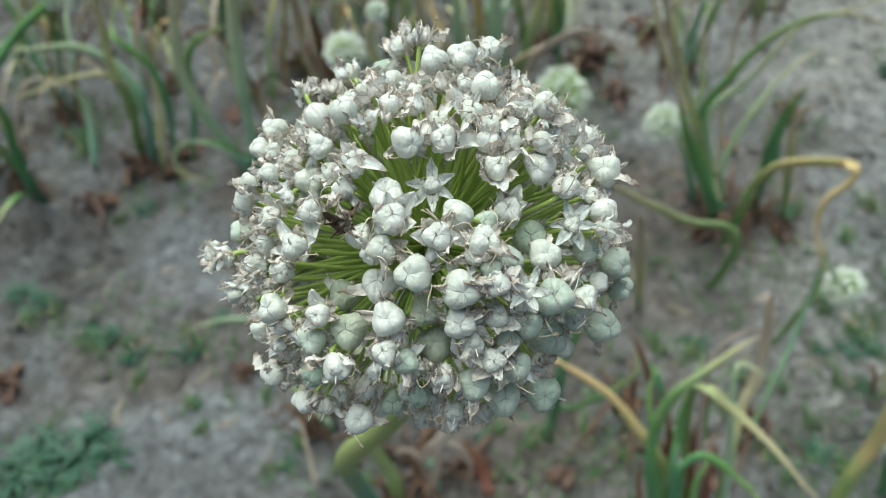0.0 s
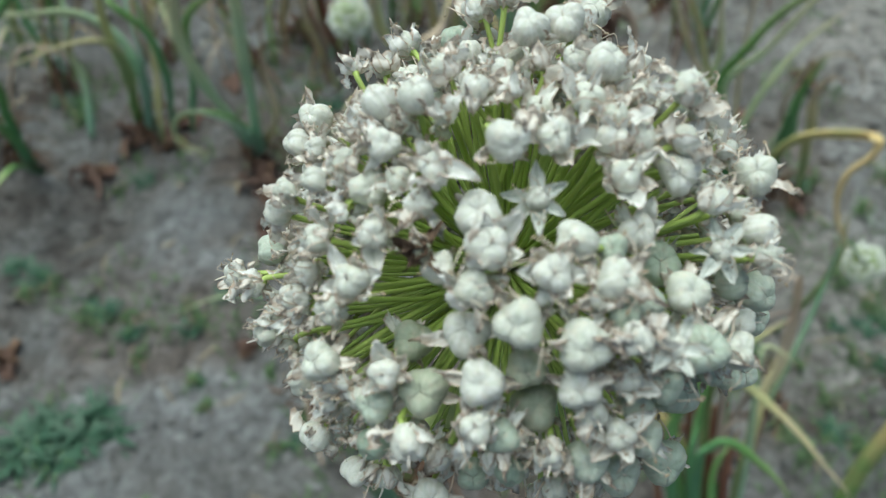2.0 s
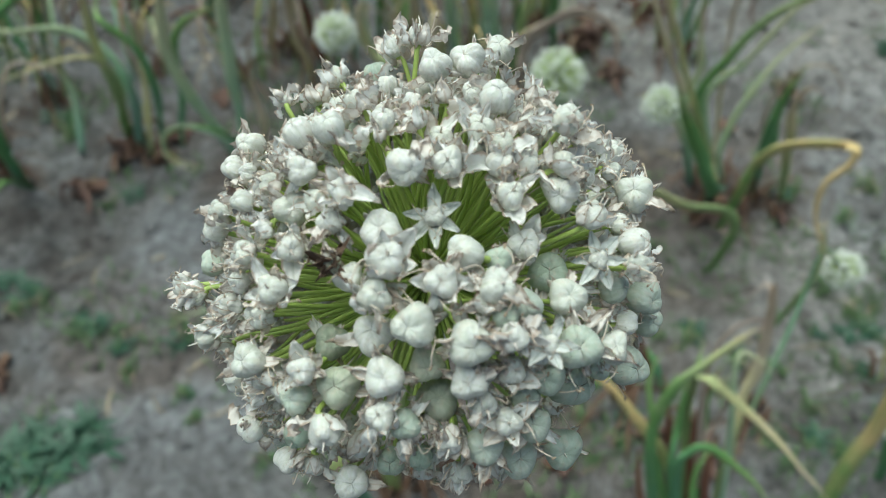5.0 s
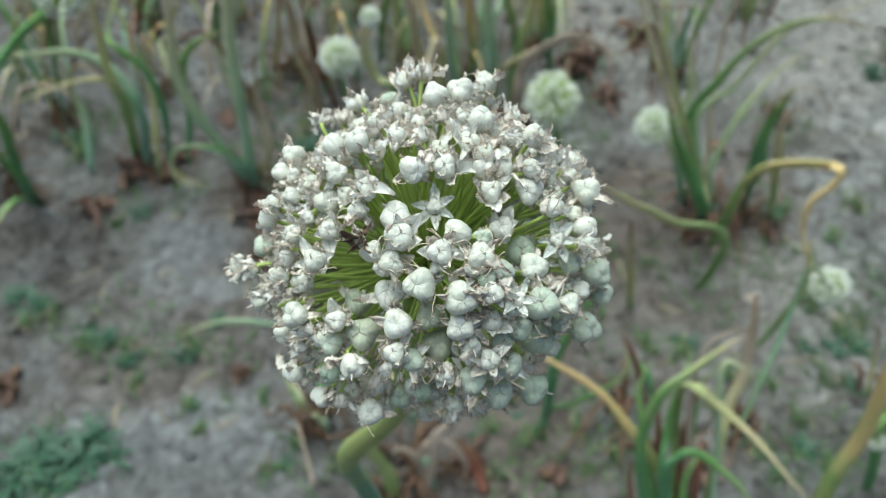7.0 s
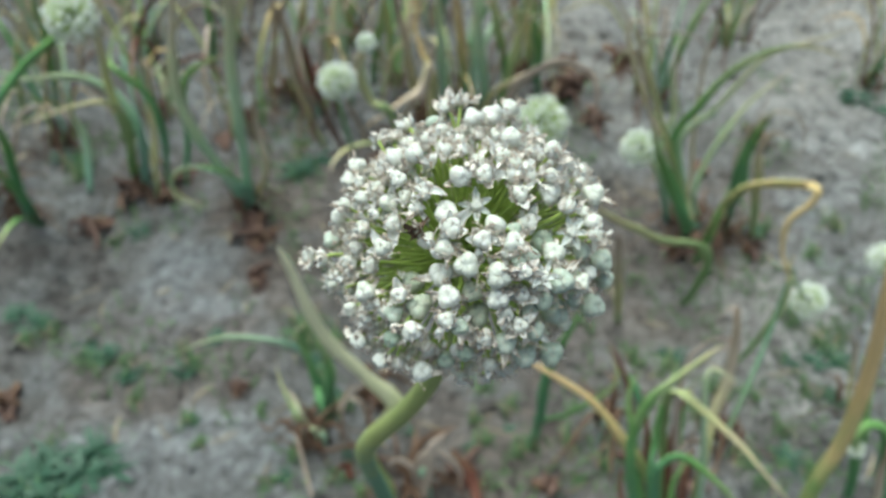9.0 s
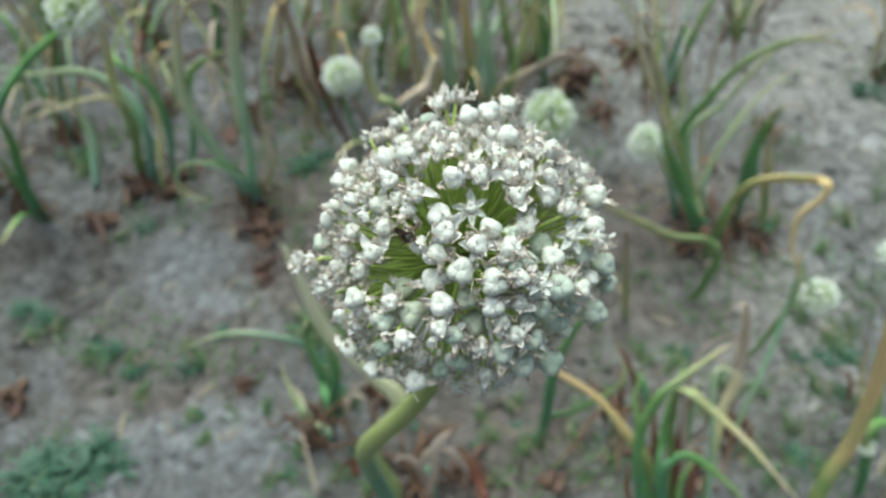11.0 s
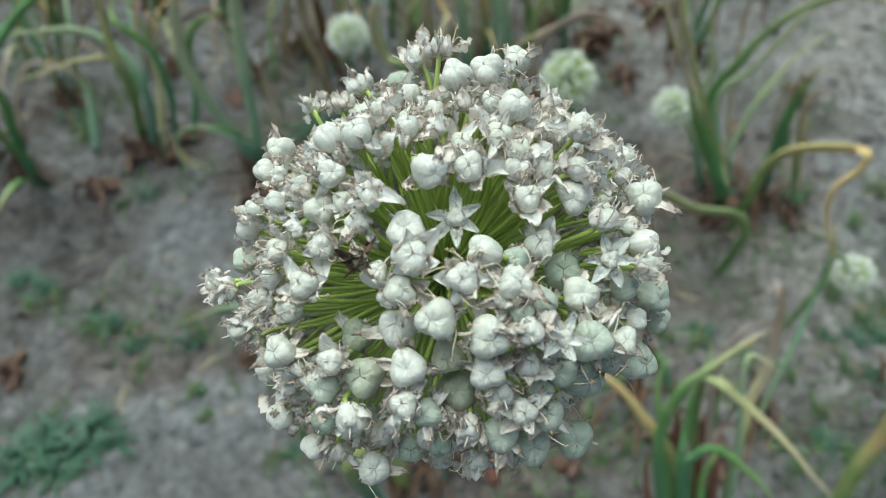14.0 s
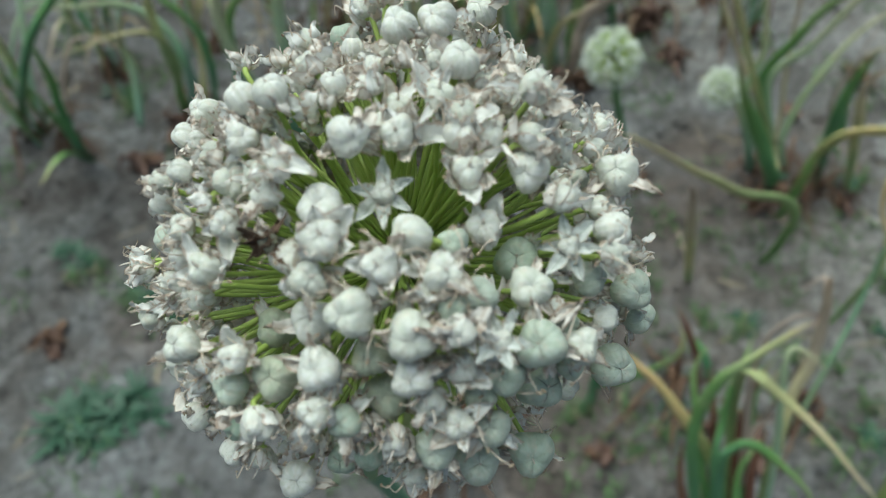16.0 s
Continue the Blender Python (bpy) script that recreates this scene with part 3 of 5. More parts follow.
floret("unripe", 42, 3, 25.9, 2.68, (39, 44))
floret("faded", 21, 26, 28.6, 1.63, (29, 65))
floret("faded", 21, 36, 31.3, 1.63)
floret("unripe", 48, 9, 28.0, 1.56, (18, 52))
floret("faded", 13, 20, 29.0, 1.63)
floret("faded", 18, 15, 29.9, 1.72, (-12, 57))
floret("unripe", 25, 8, 29.0, 2.01, (-24, 69))
floret("faded", 5, 10, 29.0, 1.60)
floret("unripe", 13, 6, 28.9, 2.22, (-5, 48))
floret("unripe", 22, -6, 28.9, 2.41, (16, 63))
floret("unripe", 35, -12, 29.9, 2.67, (7, 44))
floret("faded", 8, -7, 28.8, 1.47)
floret("faded", 8, -30, 28.5, 1.20)
floret("unripe", 77, -5, 30.8, 2.01, (26, 40))
floret("faded", 85, 47, 27.7, 1.55)
floret("faded", 91, 39, 29.4, 1.35)
floret("unripe", 61, 25, 27.9, 1.85)
floret("unripe", 30, 20, 28.5, 2.03, (-30, 48))
floret("faded", -1, 8, 26.1, 1.35)
floret("unripe", -2, -3, 27.2, 1.54)
floret("faded", 1, -8, 26.3, 1.34)
floret("faded", 19, -29, 28.0, 1.37)
floret("faded", 75, 34, 28.9, 1.40)
floret("capsule", 60, 14, 29.0, 1.57)
floret("faded", -43, 0, 28.4, 1.27)
floret("unripe", 24, 17, 28.1, 1.60)
floret("faded", 94, 60, 27.9, 1.23)
floret("faded", -73, 3, 29.0, 1.36)
floret("faded", -62, 2, 29.1, 1.23)
floret("faded", 162, 76, 26.8, 1.26)
floret("faded", -63, 26, 27.6, 1.39)
floret("faded", -46, -17, 29.5, 1.27)
floret("faded", 16, 27, 27.9, 1.21)
floret("faded", -17, -13, 25.3, 1.38)
floret("faded", 29, 27, 28.6, 1.29)
floret("faded", 84, 10, 29.7, 1.28)
floret("capsule", -91, 41, 28.8, 1.27)
floret("faded", -123, 44, 30.2, 1.01)
floret("faded", -94, 51, 27.6, 1.26)
floret("faded", -58, 57, 26.9, 1.32)
floret("faded", -82, 62, 27.9, 1.28)
floret("faded", 74, 56, 26.5, 1.29)

# florets deeper in the head between the outer ones, but for the open places where the stalks show, and the far side
rnd = random.Random(7)
FRONT = Vector((-0.03, -0.66, 0.75))
OPENINGS = [(toward(az, el), wide) for az, el, wide in ((-35, 39, 0.30), (-31, 35, 0.27), (-30, 69, 0.24), (34, 57, 0.29), (41, 47, 0.25), (-1, 54, 0.22), (27, 63, 0.24), (-5, 34, 0.17), (-5, 67, 0.24), (-29, 55, 0.19))]
for i in range(420):
    z = 1 - 2 * (i + 0.5) / 420
    ph = i * 2.39996
    d = Vector((math.cos(ph) * math.sqrt(1 - z * z), math.sin(ph) * math.sqrt(1 - z * z), z))
    front = d.dot(FRONT) > 0.0
    if (front and z < 0.4 and d.x > -0.6) or z < -0.86 or min((d - q).length for q in taken) < (0.105 if front else 0.15) or any((d - q).length < wide for q, wide in OPENINGS):
        continue
    floret("capsule" if rnd.random() < 0.3 else "faded", math.degrees(math.atan2(d.x, -d.y)), math.degrees(math.asin(d.z)), rnd.uniform(24.5, 26.5) if front else rnd.uniform(26.5, 29), rnd.uniform(1.25, 1.6) if front else rnd.uniform(1.5, 2.0))

# stalk: thick, hollow, kinked below the head
STALK = [(0.01, 0.25, -0.01), (-0.002, 0.215, 0.15), (-0.014, 0.180, 0.295), (-0.032, 0.155, 0.451), (-0.0365, 0.145, 0.499), (-0.0375, 0.136, 0.535),
         (-0.0315, 0.129, 0.560), (-0.019, 0.115, 0.600), (-0.009, 0.103, 0.640), (-0.0035, 0.0885, 0.690), (-0.0026, 0.0825, 0.716)]
me = mesh_of("scape", *tube(spline(STALK, 6), lambda s: 0.0040 - 0.0014 * max(0, s - 0.55) / 0.45 + 0.0006 * math.exp(-((s - 0.58) / 0.05) ** 2), 16), SCAPE)
part("scape", me, main, BACK, "thick waxy green hollow flower stalk with a kink")
me = capsule_mesh(31, 0.02, 0.9)
me.materials.clear()
me.materials.append(PEDICEL)
part("receptacle", me, main, BACK @ Matrix.Translation(CENTRE - Vector((0, 0, 0.004))) @ Matrix.Scale(0.0032, 4))

# ---- other onion plants ----
LABELS = {"green": "green onion leaf", "pale": "pale grey-green onion leaf", "turning": "green onion leaf turning yellow at the tip", "yellowing": "yellowing onion leaf", "dry": "dry tan onion leaf", "fading": "fading yellow-green onion leaf", "rust": "dead rusty-brown onion leaf", "curl": "dried pinkish-tan leaf curling over", "straw": "straw-yellow drying onion leaf", "golden": "golden-yellow dry end of an onion leaf"}


def onion_plant():
    return tagged(new("onion_plant"), "onion plant with long green and drying tubular leaves", "onion plant", "onion plants in the field")


def rooted(points):
    x, y, z = points[0]
    return points if z < 0.03 else [(x * 0.97, y + 0.01, -0.006), (x * 0.99, y + 0.004, z * 0.5), *points]


def leaf(plant, look_of, r, points, root=True):
    points = rooted(points) if root else points
    line = spline(points, 7)
    n = len(line)
    line = [q + 0.004 * Vector((noise.noise(q * 14), noise.noise(q * 14 + Vector((7, 0, 0))), noise.noise(q * 14 + Vector((0, 7, 0))))) for q in line]
    dent = random.Random(int(1e5 * abs(points[-1][0]))).uniform(0, 50)
    if plant.location.length == 0:
        plant.location = (points[0][0], points[0][1], 0)
    back = Matrix.Translation(-plant.location)
    pinch = lambda s: 0.88 * r * (0.75 + 0.25 * math.sin(math.pi * s) + 0.26 * noise.noise(Vector((9 * s, dent, 0))) + 0.16 * noise.noise(Vector((26 * s, dent, 3)))) * (1 - 0.92 * max(0, (s - 0.4) / 0.6) ** 1.5)
    me = mesh_of("leaf", *tube(line, pinch, 10, 0.22 if look_of in ("rust", "curl") else 0.42), BLADES[look_of])
    part("leaf", me, plant, back, LABELS[look_of])


def scape(plant, look_of, r, points, head=0.0):
    line = spline(rooted(points), 7)
    if plant.location.length == 0:
        plant.location = (points[0][0], points[0][1], 0)
    back = Matrix.Translation(-plant.location)
    me = mesh_of("scape", *tube(line, lambda s: r * (1 - 0.4 * s), 10), BLADES[look_of])
    part("scape", me, plant, back, "round onion flower stalk")
    if head:
        plant["label"] = "onion plant with a round white flower head"
        part("flower_head", flower_head(head, int(1000 * points[0][0])), plant, back @ Matrix.Translation(line[-1]), "round head of small white florets")


def flower_head(radius, seed):
    """A round head: many small three-lobed florets on thin green stalks."""
    rnd = random.Random(seed)
    verts, faces, uvs = [], [], []
    count = int(120 + 8500 * radius)
    split = None
    for green in (False, True):
        for i in range(count):
            z = 1 - 2 * (i + 0.5) / count
            ph = i * 2.39996 + seed
            d = Vector((math.cos(ph) * math.sqrt(1 - z * z), math.sin(ph) * math.sqrt(1 - z * z), z))
            d = (d + 0.07 * Vector((rnd.gauss(0, 1), rnd.gauss(0, 1), rnd.gauss(0, 1)))).normalized()
            if z < -0.9:
                continue
            far = radius * (0.88 + 0.08 * noise.noise(d * 3 + Vector((seed, 0, 0))) + rnd.uniform(-0.12, 0.12))
            if green:
                tube([d * 0.001, d * far], lambda s: 0.0003, 4, 1, verts, faces, uvs)
            else:
                w = 0.0017 * rnd.uniform(0.6, 1.3) * min(1, radius / 0.016)
                tube([d * (far - w), d * (far - 0.4 * w), d * (far + 0.5 * w), d * (far + w)], lambda s: w * (0.25 + 0.85 * math.sin(math.pi * s)), 6, 1, verts, faces, uvs)
        if not green:
            split = len(faces)
    me = mesh_of("flower_head", verts, faces, uvs, HEAD)
    me.materials.append(PEDICEL)
    me.polygons.foreach_set("material_index", [0 if i < split else 1 for i in range(len(me.polygons))])
    return me


def dead_leaves(plant, x, y, count, seed):
    """Collapsed brown leaves round the foot of a plant."""
    rnd = random.Random(seed)
    back = Matrix.Translation(-plant.location)
    for i in range(count):
        a, ln = rnd.uniform(0, 6.28), rnd.uniform(0.03, 0.10)
        d, side = Vector((math.cos(a), math.sin(a), 0)), Vector((-math.sin(a), math.cos(a), 0)) * rnd.uniform(-0.03, 0.03)
        p = Vector((x + rnd.uniform(-0.02, 0.02), y + rnd.uniform(-0.02, 0.02), 0))
        line = [p]
        for t, up in ((0.3, rnd.uniform(0.015, 0.06)), (0.7, rnd.uniform(0.006, 0.03)), (1.0, 0.003)):
            q = p + d * ln * t + side * t * t
            line.append(Vector((q.x, q.y, height(q.x, q.y) + up)))
        line = spline(line, 5)
        r = rnd.uniform(0.0014, 0.0042)
        part("dead_leaf", mesh_of("dead_leaf", *tube(line, lambda s: r * (1.05 - 0.9 * s * s), 7, 0.35), BLADES["dead"]), plant, back, "collapsed dark brown dead leaf")


plant = onion_plant()  # clump with two tall leaves and a curled one
leaf(plant, "pale", 0.0095, [(-0.280, 0.858, 0.000), (-0.263, 0.830, 0.180), (-0.254, 0.820, 0.287), (-0.234, 0.800, 0.391), (-0.220, 0.780, 0.462)])
leaf(plant, "pale", 0.0105, [(-0.286, 0.864, 0.000), (-0.301, 0.830, 0.103), (-0.322, 0.820, 0.183), (-0.328, 0.810, 0.259), (-0.310, 0.800, 0.347), (-0.286, 0.780, 0.442)])
leaf(plant, "turning", 0.0070, [(-0.281, 0.868, 0.000), (-0.277, 0.820, 0.090), (-0.301, 0.790, 0.144), (-0.336, 0.770, 0.160), (-0.352, 0.760, 0.143), (-0.341, 0.760, 0.115), (-0.319, 0.770, 0.090)])
leaf(plant, "pale", 0.0050, [(-0.280, 0.865, -0.005), (-0.267, 0.800, 0.095), (-0.273, 0.790, 0.112), (-0.296, 0.780, 0.144), (-0.326, 0.770, 0.166), (-0.347, 0.760, 0.159), (-0.348, 0.750, 0.127), (-0.311, 0.740, 0.110)])
leaf(plant, "dry", 0.0050, [(-0.279, 0.874, 0.000), (-0.241, 0.840, 0.100), (-0.241, 0.840, 0.192), (-0.234, 0.830, 0.280)])
dead_leaves(plant, -0.282, 0.866, 12, 5)
plant = onion_plant()  # leaves at the edge of the row
leaf(plant, "yellowing", 0.0070, [(-0.477, 0.937, 0.000), (-0.437, 0.860, 0.148), (-0.426, 0.840, 0.252), (-0.406, 0.820, 0.343), (-0.383, 0.800, 0.426)])
leaf(plant, "yellowing", 0.0080, [(-0.480, 0.927, 0.000), (-0.431, 0.860, 0.153), (-0.423, 0.830, 0.217), (-0.438, 0.800, 0.247), (-0.486, 0.770, 0.248), (-0.532, 0.750, 0.241)])
leaf(plant, "pale", 0.0090, [(-0.455, 0.909, 0.000), (-0.426, 0.880, 0.121), (-0.435, 0.880, 0.192), (-0.475, 0.880, 0.230), (-0.532, 0.860, 0.243), (-0.597, 0.840, 0.248)])
leaf(plant, "turning", 0.0070, [(-0.422, 0.916, 0.000), (-0.401, 0.900, 0.127), (-0.408, 0.900, 0.193), (-0.438, 0.900, 0.230), (-0.448, 0.920, 0.240), (-0.417, 0.920, 0.292), (-0.384, 0.920, 0.304)])
leaf(plant, "pale", 0.0080, [(-0.546, 0.903, -0.000), (-0.531, 0.920, 0.090), (-0.534, 0.920, 0.138), (-0.531, 0.900, 0.207)])
leaf(plant, "turning", 0.0060, [(-0.395, 0.916, 0.000), (-0.373, 0.920, 0.101), (-0.348, 0.900, 0.212), (-0.298, 0.880, 0.257), (-0.272, 0.870, 0.272)])
leaf(plant, "dry", 0.0060, [(-0.436, 0.895, 0.000), (-0.414, 0.920, 0.154), (-0.395, 0.900, 0.244), (-0.384, 0.880, 0.230)])
dead_leaves(plant, -0.459, 0.915, 18, 14)
plant = onion_plant()  # plant carrying a flower head
scape(plant, "green", 0.0060, [(-0.749, 0.918, 0.000), (-0.525, 0.720, 0.278), (-0.452, 0.710, 0.358), (-0.394, 0.700, 0.404), (-0.374, 0.700, 0.425)], head=0.028)
leaf(plant, "green", 0.0090, [(-0.597, 0.826, 0.000), (-0.580, 0.790, 0.080), (-0.570, 0.760, 0.150), (-0.554, 0.720, 0.240)])
leaf(plant, "green", 0.0090, [(-0.612, 0.832, 0.000), (-0.587, 0.800, 0.104), (-0.561, 0.780, 0.201), (-0.547, 0.760, 0.278)])
leaf(plant, "turning", 0.0060, [(-0.596, 0.823, 0.000), (-0.575, 0.760, 0.078), (-0.571, 0.720, 0.099), (-0.577, 0.680, 0.096)])
dead_leaves(plant, -0.639, 0.850, 12, 20)
plant = onion_plant()  # small flowering plant
scape(plant, "green", 0.0035, [(-0.109, 0.914, 0.000), (-0.109, 0.800, 0.183), (-0.114, 0.770, 0.257), (-0.113, 0.755, 0.308)], head=0.024)
leaf(plant, "dry", 0.0070, [(0.002, 0.950, 0.204), (-0.015, 0.940, 0.169), (-0.040, 0.920, 0.159), (-0.089, 0.880, 0.148), (-0.114, 1.016, 0.000)])
leaf(plant, "yellowing", 0.0060, [(-0.056, 1.016, 0.000), (-0.080, 0.840, 0.149), (-0.113, 0.800, 0.171), (-0.130, 0.770, 0.173), (-0.136, 0.750, 0.166)])
scape(plant, "yellowing", 0.0060, [(-0.036, 1.001, -0.000), (-0.056, 0.870, 0.179), (-0.082, 0.860, 0.206), (-0.096, 0.850, 0.265), (-0.081, 0.840, 0.309)], head=0.013)
dead_leaves(plant, -0.067, 0.977, 10, 26)
plant = onion_plant()  # leaves of the row behind
leaf(plant, "pale", 0.0090, [(0.105, 1.063, 0.000), (0.087, 1.000, 0.159), (0.072, 0.980, 0.259), (0.055, 0.960, 0.355)])
leaf(plant, "yellowing", 0.0080, [(0.124, 1.055, 0.000), (0.124, 1.000, 0.149), (0.137, 0.980, 0.250), (0.150, 0.960, 0.331)])
leaf(plant, "pale", 0.0080, [(0.034, 1.063, 0.000), (0.023, 1.020, 0.151), (0.016, 1.000, 0.257), (0.010, 0.980, 0.345)])
leaf(plant, "dry", 0.0075, [(-0.016, 1.097, 0.000), (-0.032, 1.020, 0.187), (-0.047, 1.000, 0.275), (-0.052, 0.980, 0.345)])
leaf(plant, "pale", 0.0080, [(-0.141, 1.132, -0.000), (-0.136, 1.050, 0.169), (-0.134, 1.030, 0.268), (-0.127, 1.000, 0.343)])
leaf(plant, "dry", 0.0070, [(-0.246, 1.150, 0.000), (-0.220, 1.050, 0.179), (-0.222, 1.030, 0.249), (-0.192, 1.000, 0.301)])
leaf(plant, "curl", 0.0086, [(0.100, 1.020, -0.005), (0.112, 0.900, 0.124), (0.119, 0.893, 0.192), (0.136, 0.887, 0.224), (0.159, 0.880, 0.245), (0.186, 0.873, 0.257), (0.218, 0.867, 0.248), (0.231, 0.860, 0.228), (0.236, 0.855, 0.195), (0.236, 0.850, 0.150)])
leaf(plant, "curl", 0.0040, [(-0.194, 1.032, 0.000), (-0.183, 0.950, 0.152), (-0.189, 0.960, 0.225), (-0.172, 0.960, 0.262), (-0.126, 0.950, 0.272), (-0.107, 0.940, 0.251)])
leaf(plant, "straw", 0.0050, [(0.003, 1.031, 0.000), (0.011, 0.970, 0.159), (-0.010, 0.980, 0.212), (-0.019, 0.990, 0.253), (-0.002, 1.000, 0.293)])
leaf(plant, "curl", 0.0050, [(-0.066, 1.048, 0.000), (-0.033, 0.930, 0.135), (-0.005, 0.940, 0.179), (0.010, 0.950, 0.217), (0.006, 0.950, 0.240)])
leaf(plant, "dry", 0.0070, [(0.094, 1.047, 0.000), (0.094, 0.950, 0.152), (0.145, 0.920, 0.211), (0.193, 0.900, 0.236), (0.235, 0.890, 0.220)])
leaf(plant, "turning", 0.0080, [(0.207, 1.166, 0.000), (0.180, 1.100, 0.170), (0.160, 1.080, 0.279)])
leaf(plant, "curl", 0.0044, [(-0.430, 0.950, -0.005), (-0.493, 0.920, 0.211), (-0.462, 0.913, 0.279), (-0.439, 0.907, 0.316), (-0.409, 0.900, 0.344)])
leaf(plant, "rust", 0.0059, [(-0.150, 1.020, -0.005), (-0.176, 0.980, 0.130), (-0.181, 0.973, 0.196), (-0.187, 0.967, 0.248), (-0.167, 0.960, 0.296)])
leaf(plant, "dry", 0.0060, [(-0.180, 1.020, -0.005), (-0.208, 0.980, 0.161), (-0.208, 0.970, 0.227), (-0.210, 0.960, 0.287)])
leaf(plant, "curl", 0.0045, [(-0.100, 1.020, -0.005), (-0.159, 0.980, 0.211), (-0.130, 0.970, 0.246), (-0.113, 0.960, 0.250), (-0.101, 0.950, 0.230)])
leaf(plant, "pale", 0.0064, [(-0.040, 0.990, -0.005), (-0.055, 0.900, 0.150), (-0.079, 0.887, 0.184), (-0.091, 0.873, 0.251), (-0.080, 0.860, 0.298)])
dead_leaves(plant, -0.003, 1.076, 28, 40)
plant = onion_plant()  # leaves along the far row
leaf(plant, "pale", 0.0090, [(-0.188, 1.204, 0.000), (-0.171, 1.100, 0.190), (-0.167, 1.080, 0.296)])
leaf(plant, "turning", 0.0080, [(-0.102, 1.204, 0.000), (-0.077, 1.100, 0.190), (-0.057, 1.080, 0.287)])
leaf(plant, "straw", 0.0070, [(0.069, 1.166, 0.000), (0.051, 1.080, 0.182), (0.037, 1.060, 0.306)])
leaf(plant, "dry", 0.0070, [(-0.290, 1.168, 0.000), (-0.251, 1.100, 0.170), (-0.243, 1.080, 0.278)])
leaf(plant, "yellowing", 0.0080, [(-0.228, 1.186, 0.000), (-0.207, 1.120, 0.168), (-0.183, 1.100, 0.286)])
leaf(plant, "turning", 0.0080, [(0.155, 1.184, 0.000), (0.115, 1.100, 0.180), (0.097, 1.080, 0.288)])
leaf(plant, "green", 0.0070, [(-0.404, 1.223, 0.000), (-0.366, 1.150, 0.161), (-0.359, 1.120, 0.267)])
leaf(plant, "turning", 0.0070, [(-0.668, 1.116, 0.000), (-0.605, 1.050, 0.148), (-0.579, 1.020, 0.263), (-0.562, 1.000, 0.334)])
leaf(plant, "yellowing", 0.0070, [(-0.722, 1.100, 0.000), (-0.654, 1.050, 0.159), (-0.584, 1.020, 0.272)])
dead_leaves(plant, -0.264, 1.172, 22, 51)
plant = onion_plant()  # flower head behind the main one
scape(plant, "green", 0.0060, [(0.201, 0.793, 0.000), (0.173, 0.780, 0.117), (0.148, 0.740, 0.217), (0.132, 0.700, 0.288)], head=0.033)
dead_leaves(plant, 0.201, 0.793, 6, 54)
plant = onion_plant()  # spreading plant with arching leaves
leaf(plant, "yellowing", 0.0043, [(0.415, 0.815, -0.005), (0.394, 0.800, 0.034), (0.343, 0.776, 0.150), (0.287, 0.752, 0.264), (0.242, 0.728, 0.364), (0.204, 0.704, 0.427), (0.180, 0.680, 0.472)])
leaf(plant, "turning", 0.0070, [(0.415, 0.815, -0.005), (0.385, 0.800, 0.052), (0.333, 0.790, 0.189), (0.351, 0.780, 0.261), (0.375, 0.770, 0.317), (0.417, 0.760, 0.351), (0.457, 0.750, 0.358), (0.487, 0.740, 0.350)])
leaf(plant, "pale", 0.0056, [(0.415, 0.815, -0.005), (0.396, 0.810, 0.030), (0.350, 0.804, 0.173), (0.382, 0.798, 0.239), (0.417, 0.792, 0.319), (0.486, 0.786, 0.352), (0.530, 0.780, 0.383)])
leaf(plant, "pale", 0.0056, [(0.415, 0.815, -0.005), (0.396, 0.810, 0.024), (0.332, 0.808, 0.134), (0.328, 0.805, 0.225), (0.313, 0.802, 0.297), (0.307, 0.800, 0.345)])
leaf(plant, "curl", 0.0031, [(0.415, 0.815, -0.005), (0.382, 0.840, 0.062), (0.308, 0.843, 0.206), (0.279, 0.847, 0.303), (0.308, 0.850, 0.318), (0.340, 0.853, 0.315), (0.365, 0.857, 0.295), (0.368, 0.860, 0.249)])
leaf(plant, "dry", 0.0034, [(0.415, 0.815, -0.005), (0.404, 0.850, 0.053), (0.373, 0.853, 0.246), (0.376, 0.857, 0.320), (0.376, 0.860, 0.360)])
leaf(plant, "dry", 0.0039, [(0.415, 0.815, -0.005), (0.382, 0.880, 0.061), (0.270, 0.893, 0.286), (0.301, 0.907, 0.304), (0.331, 0.920, 0.332)])
leaf(plant, "green", 0.0082, [(0.470, 0.850, -0.005), (0.482, 0.840, 0.043), (0.468, 0.837, 0.114), (0.471, 0.833, 0.166), (0.477, 0.830, 0.210)])
leaf(plant, "dry", 0.0026, [(0.475, 0.850, -0.005), (0.482, 0.840, 0.049), (0.467, 0.836, 0.177), (0.482, 0.832, 0.205), (0.512, 0.828, 0.203), (0.535, 0.824, 0.171), (0.542, 0.820, 0.120)])
leaf(plant, "curl", 0.0037, [(0.470, 0.860, -0.005), (0.495, 0.860, 0.019), (0.465, 0.860, 0.095), (0.471, 0.860, 0.160), (0.482, 0.860, 0.232)])
leaf(plant, "pale", 0.0056, [(0.415, 0.815, -0.005), (0.428, 0.830, -0.008), (0.404, 0.833, 0.068), (0.422, 0.835, 0.163), (0.453, 0.837, 0.234), (0.484, 0.840, 0.273)])
dead_leaves(plant, 0.418, 0.819, 16, 68)
plant = onion_plant()  # small flowering plant beside it
scape(plant, "pale", 0.0060, [(0.376, 0.829, 0.000), (0.332, 0.780, 0.116), (0.298, 0.750, 0.183), (0.262, 0.720, 0.233)], head=0.024)
leaf(plant, "green", 0.0055, [(0.382, 0.836, 0.000), (0.331, 0.790, 0.118), (0.306, 0.770, 0.176), (0.284, 0.750, 0.230)])
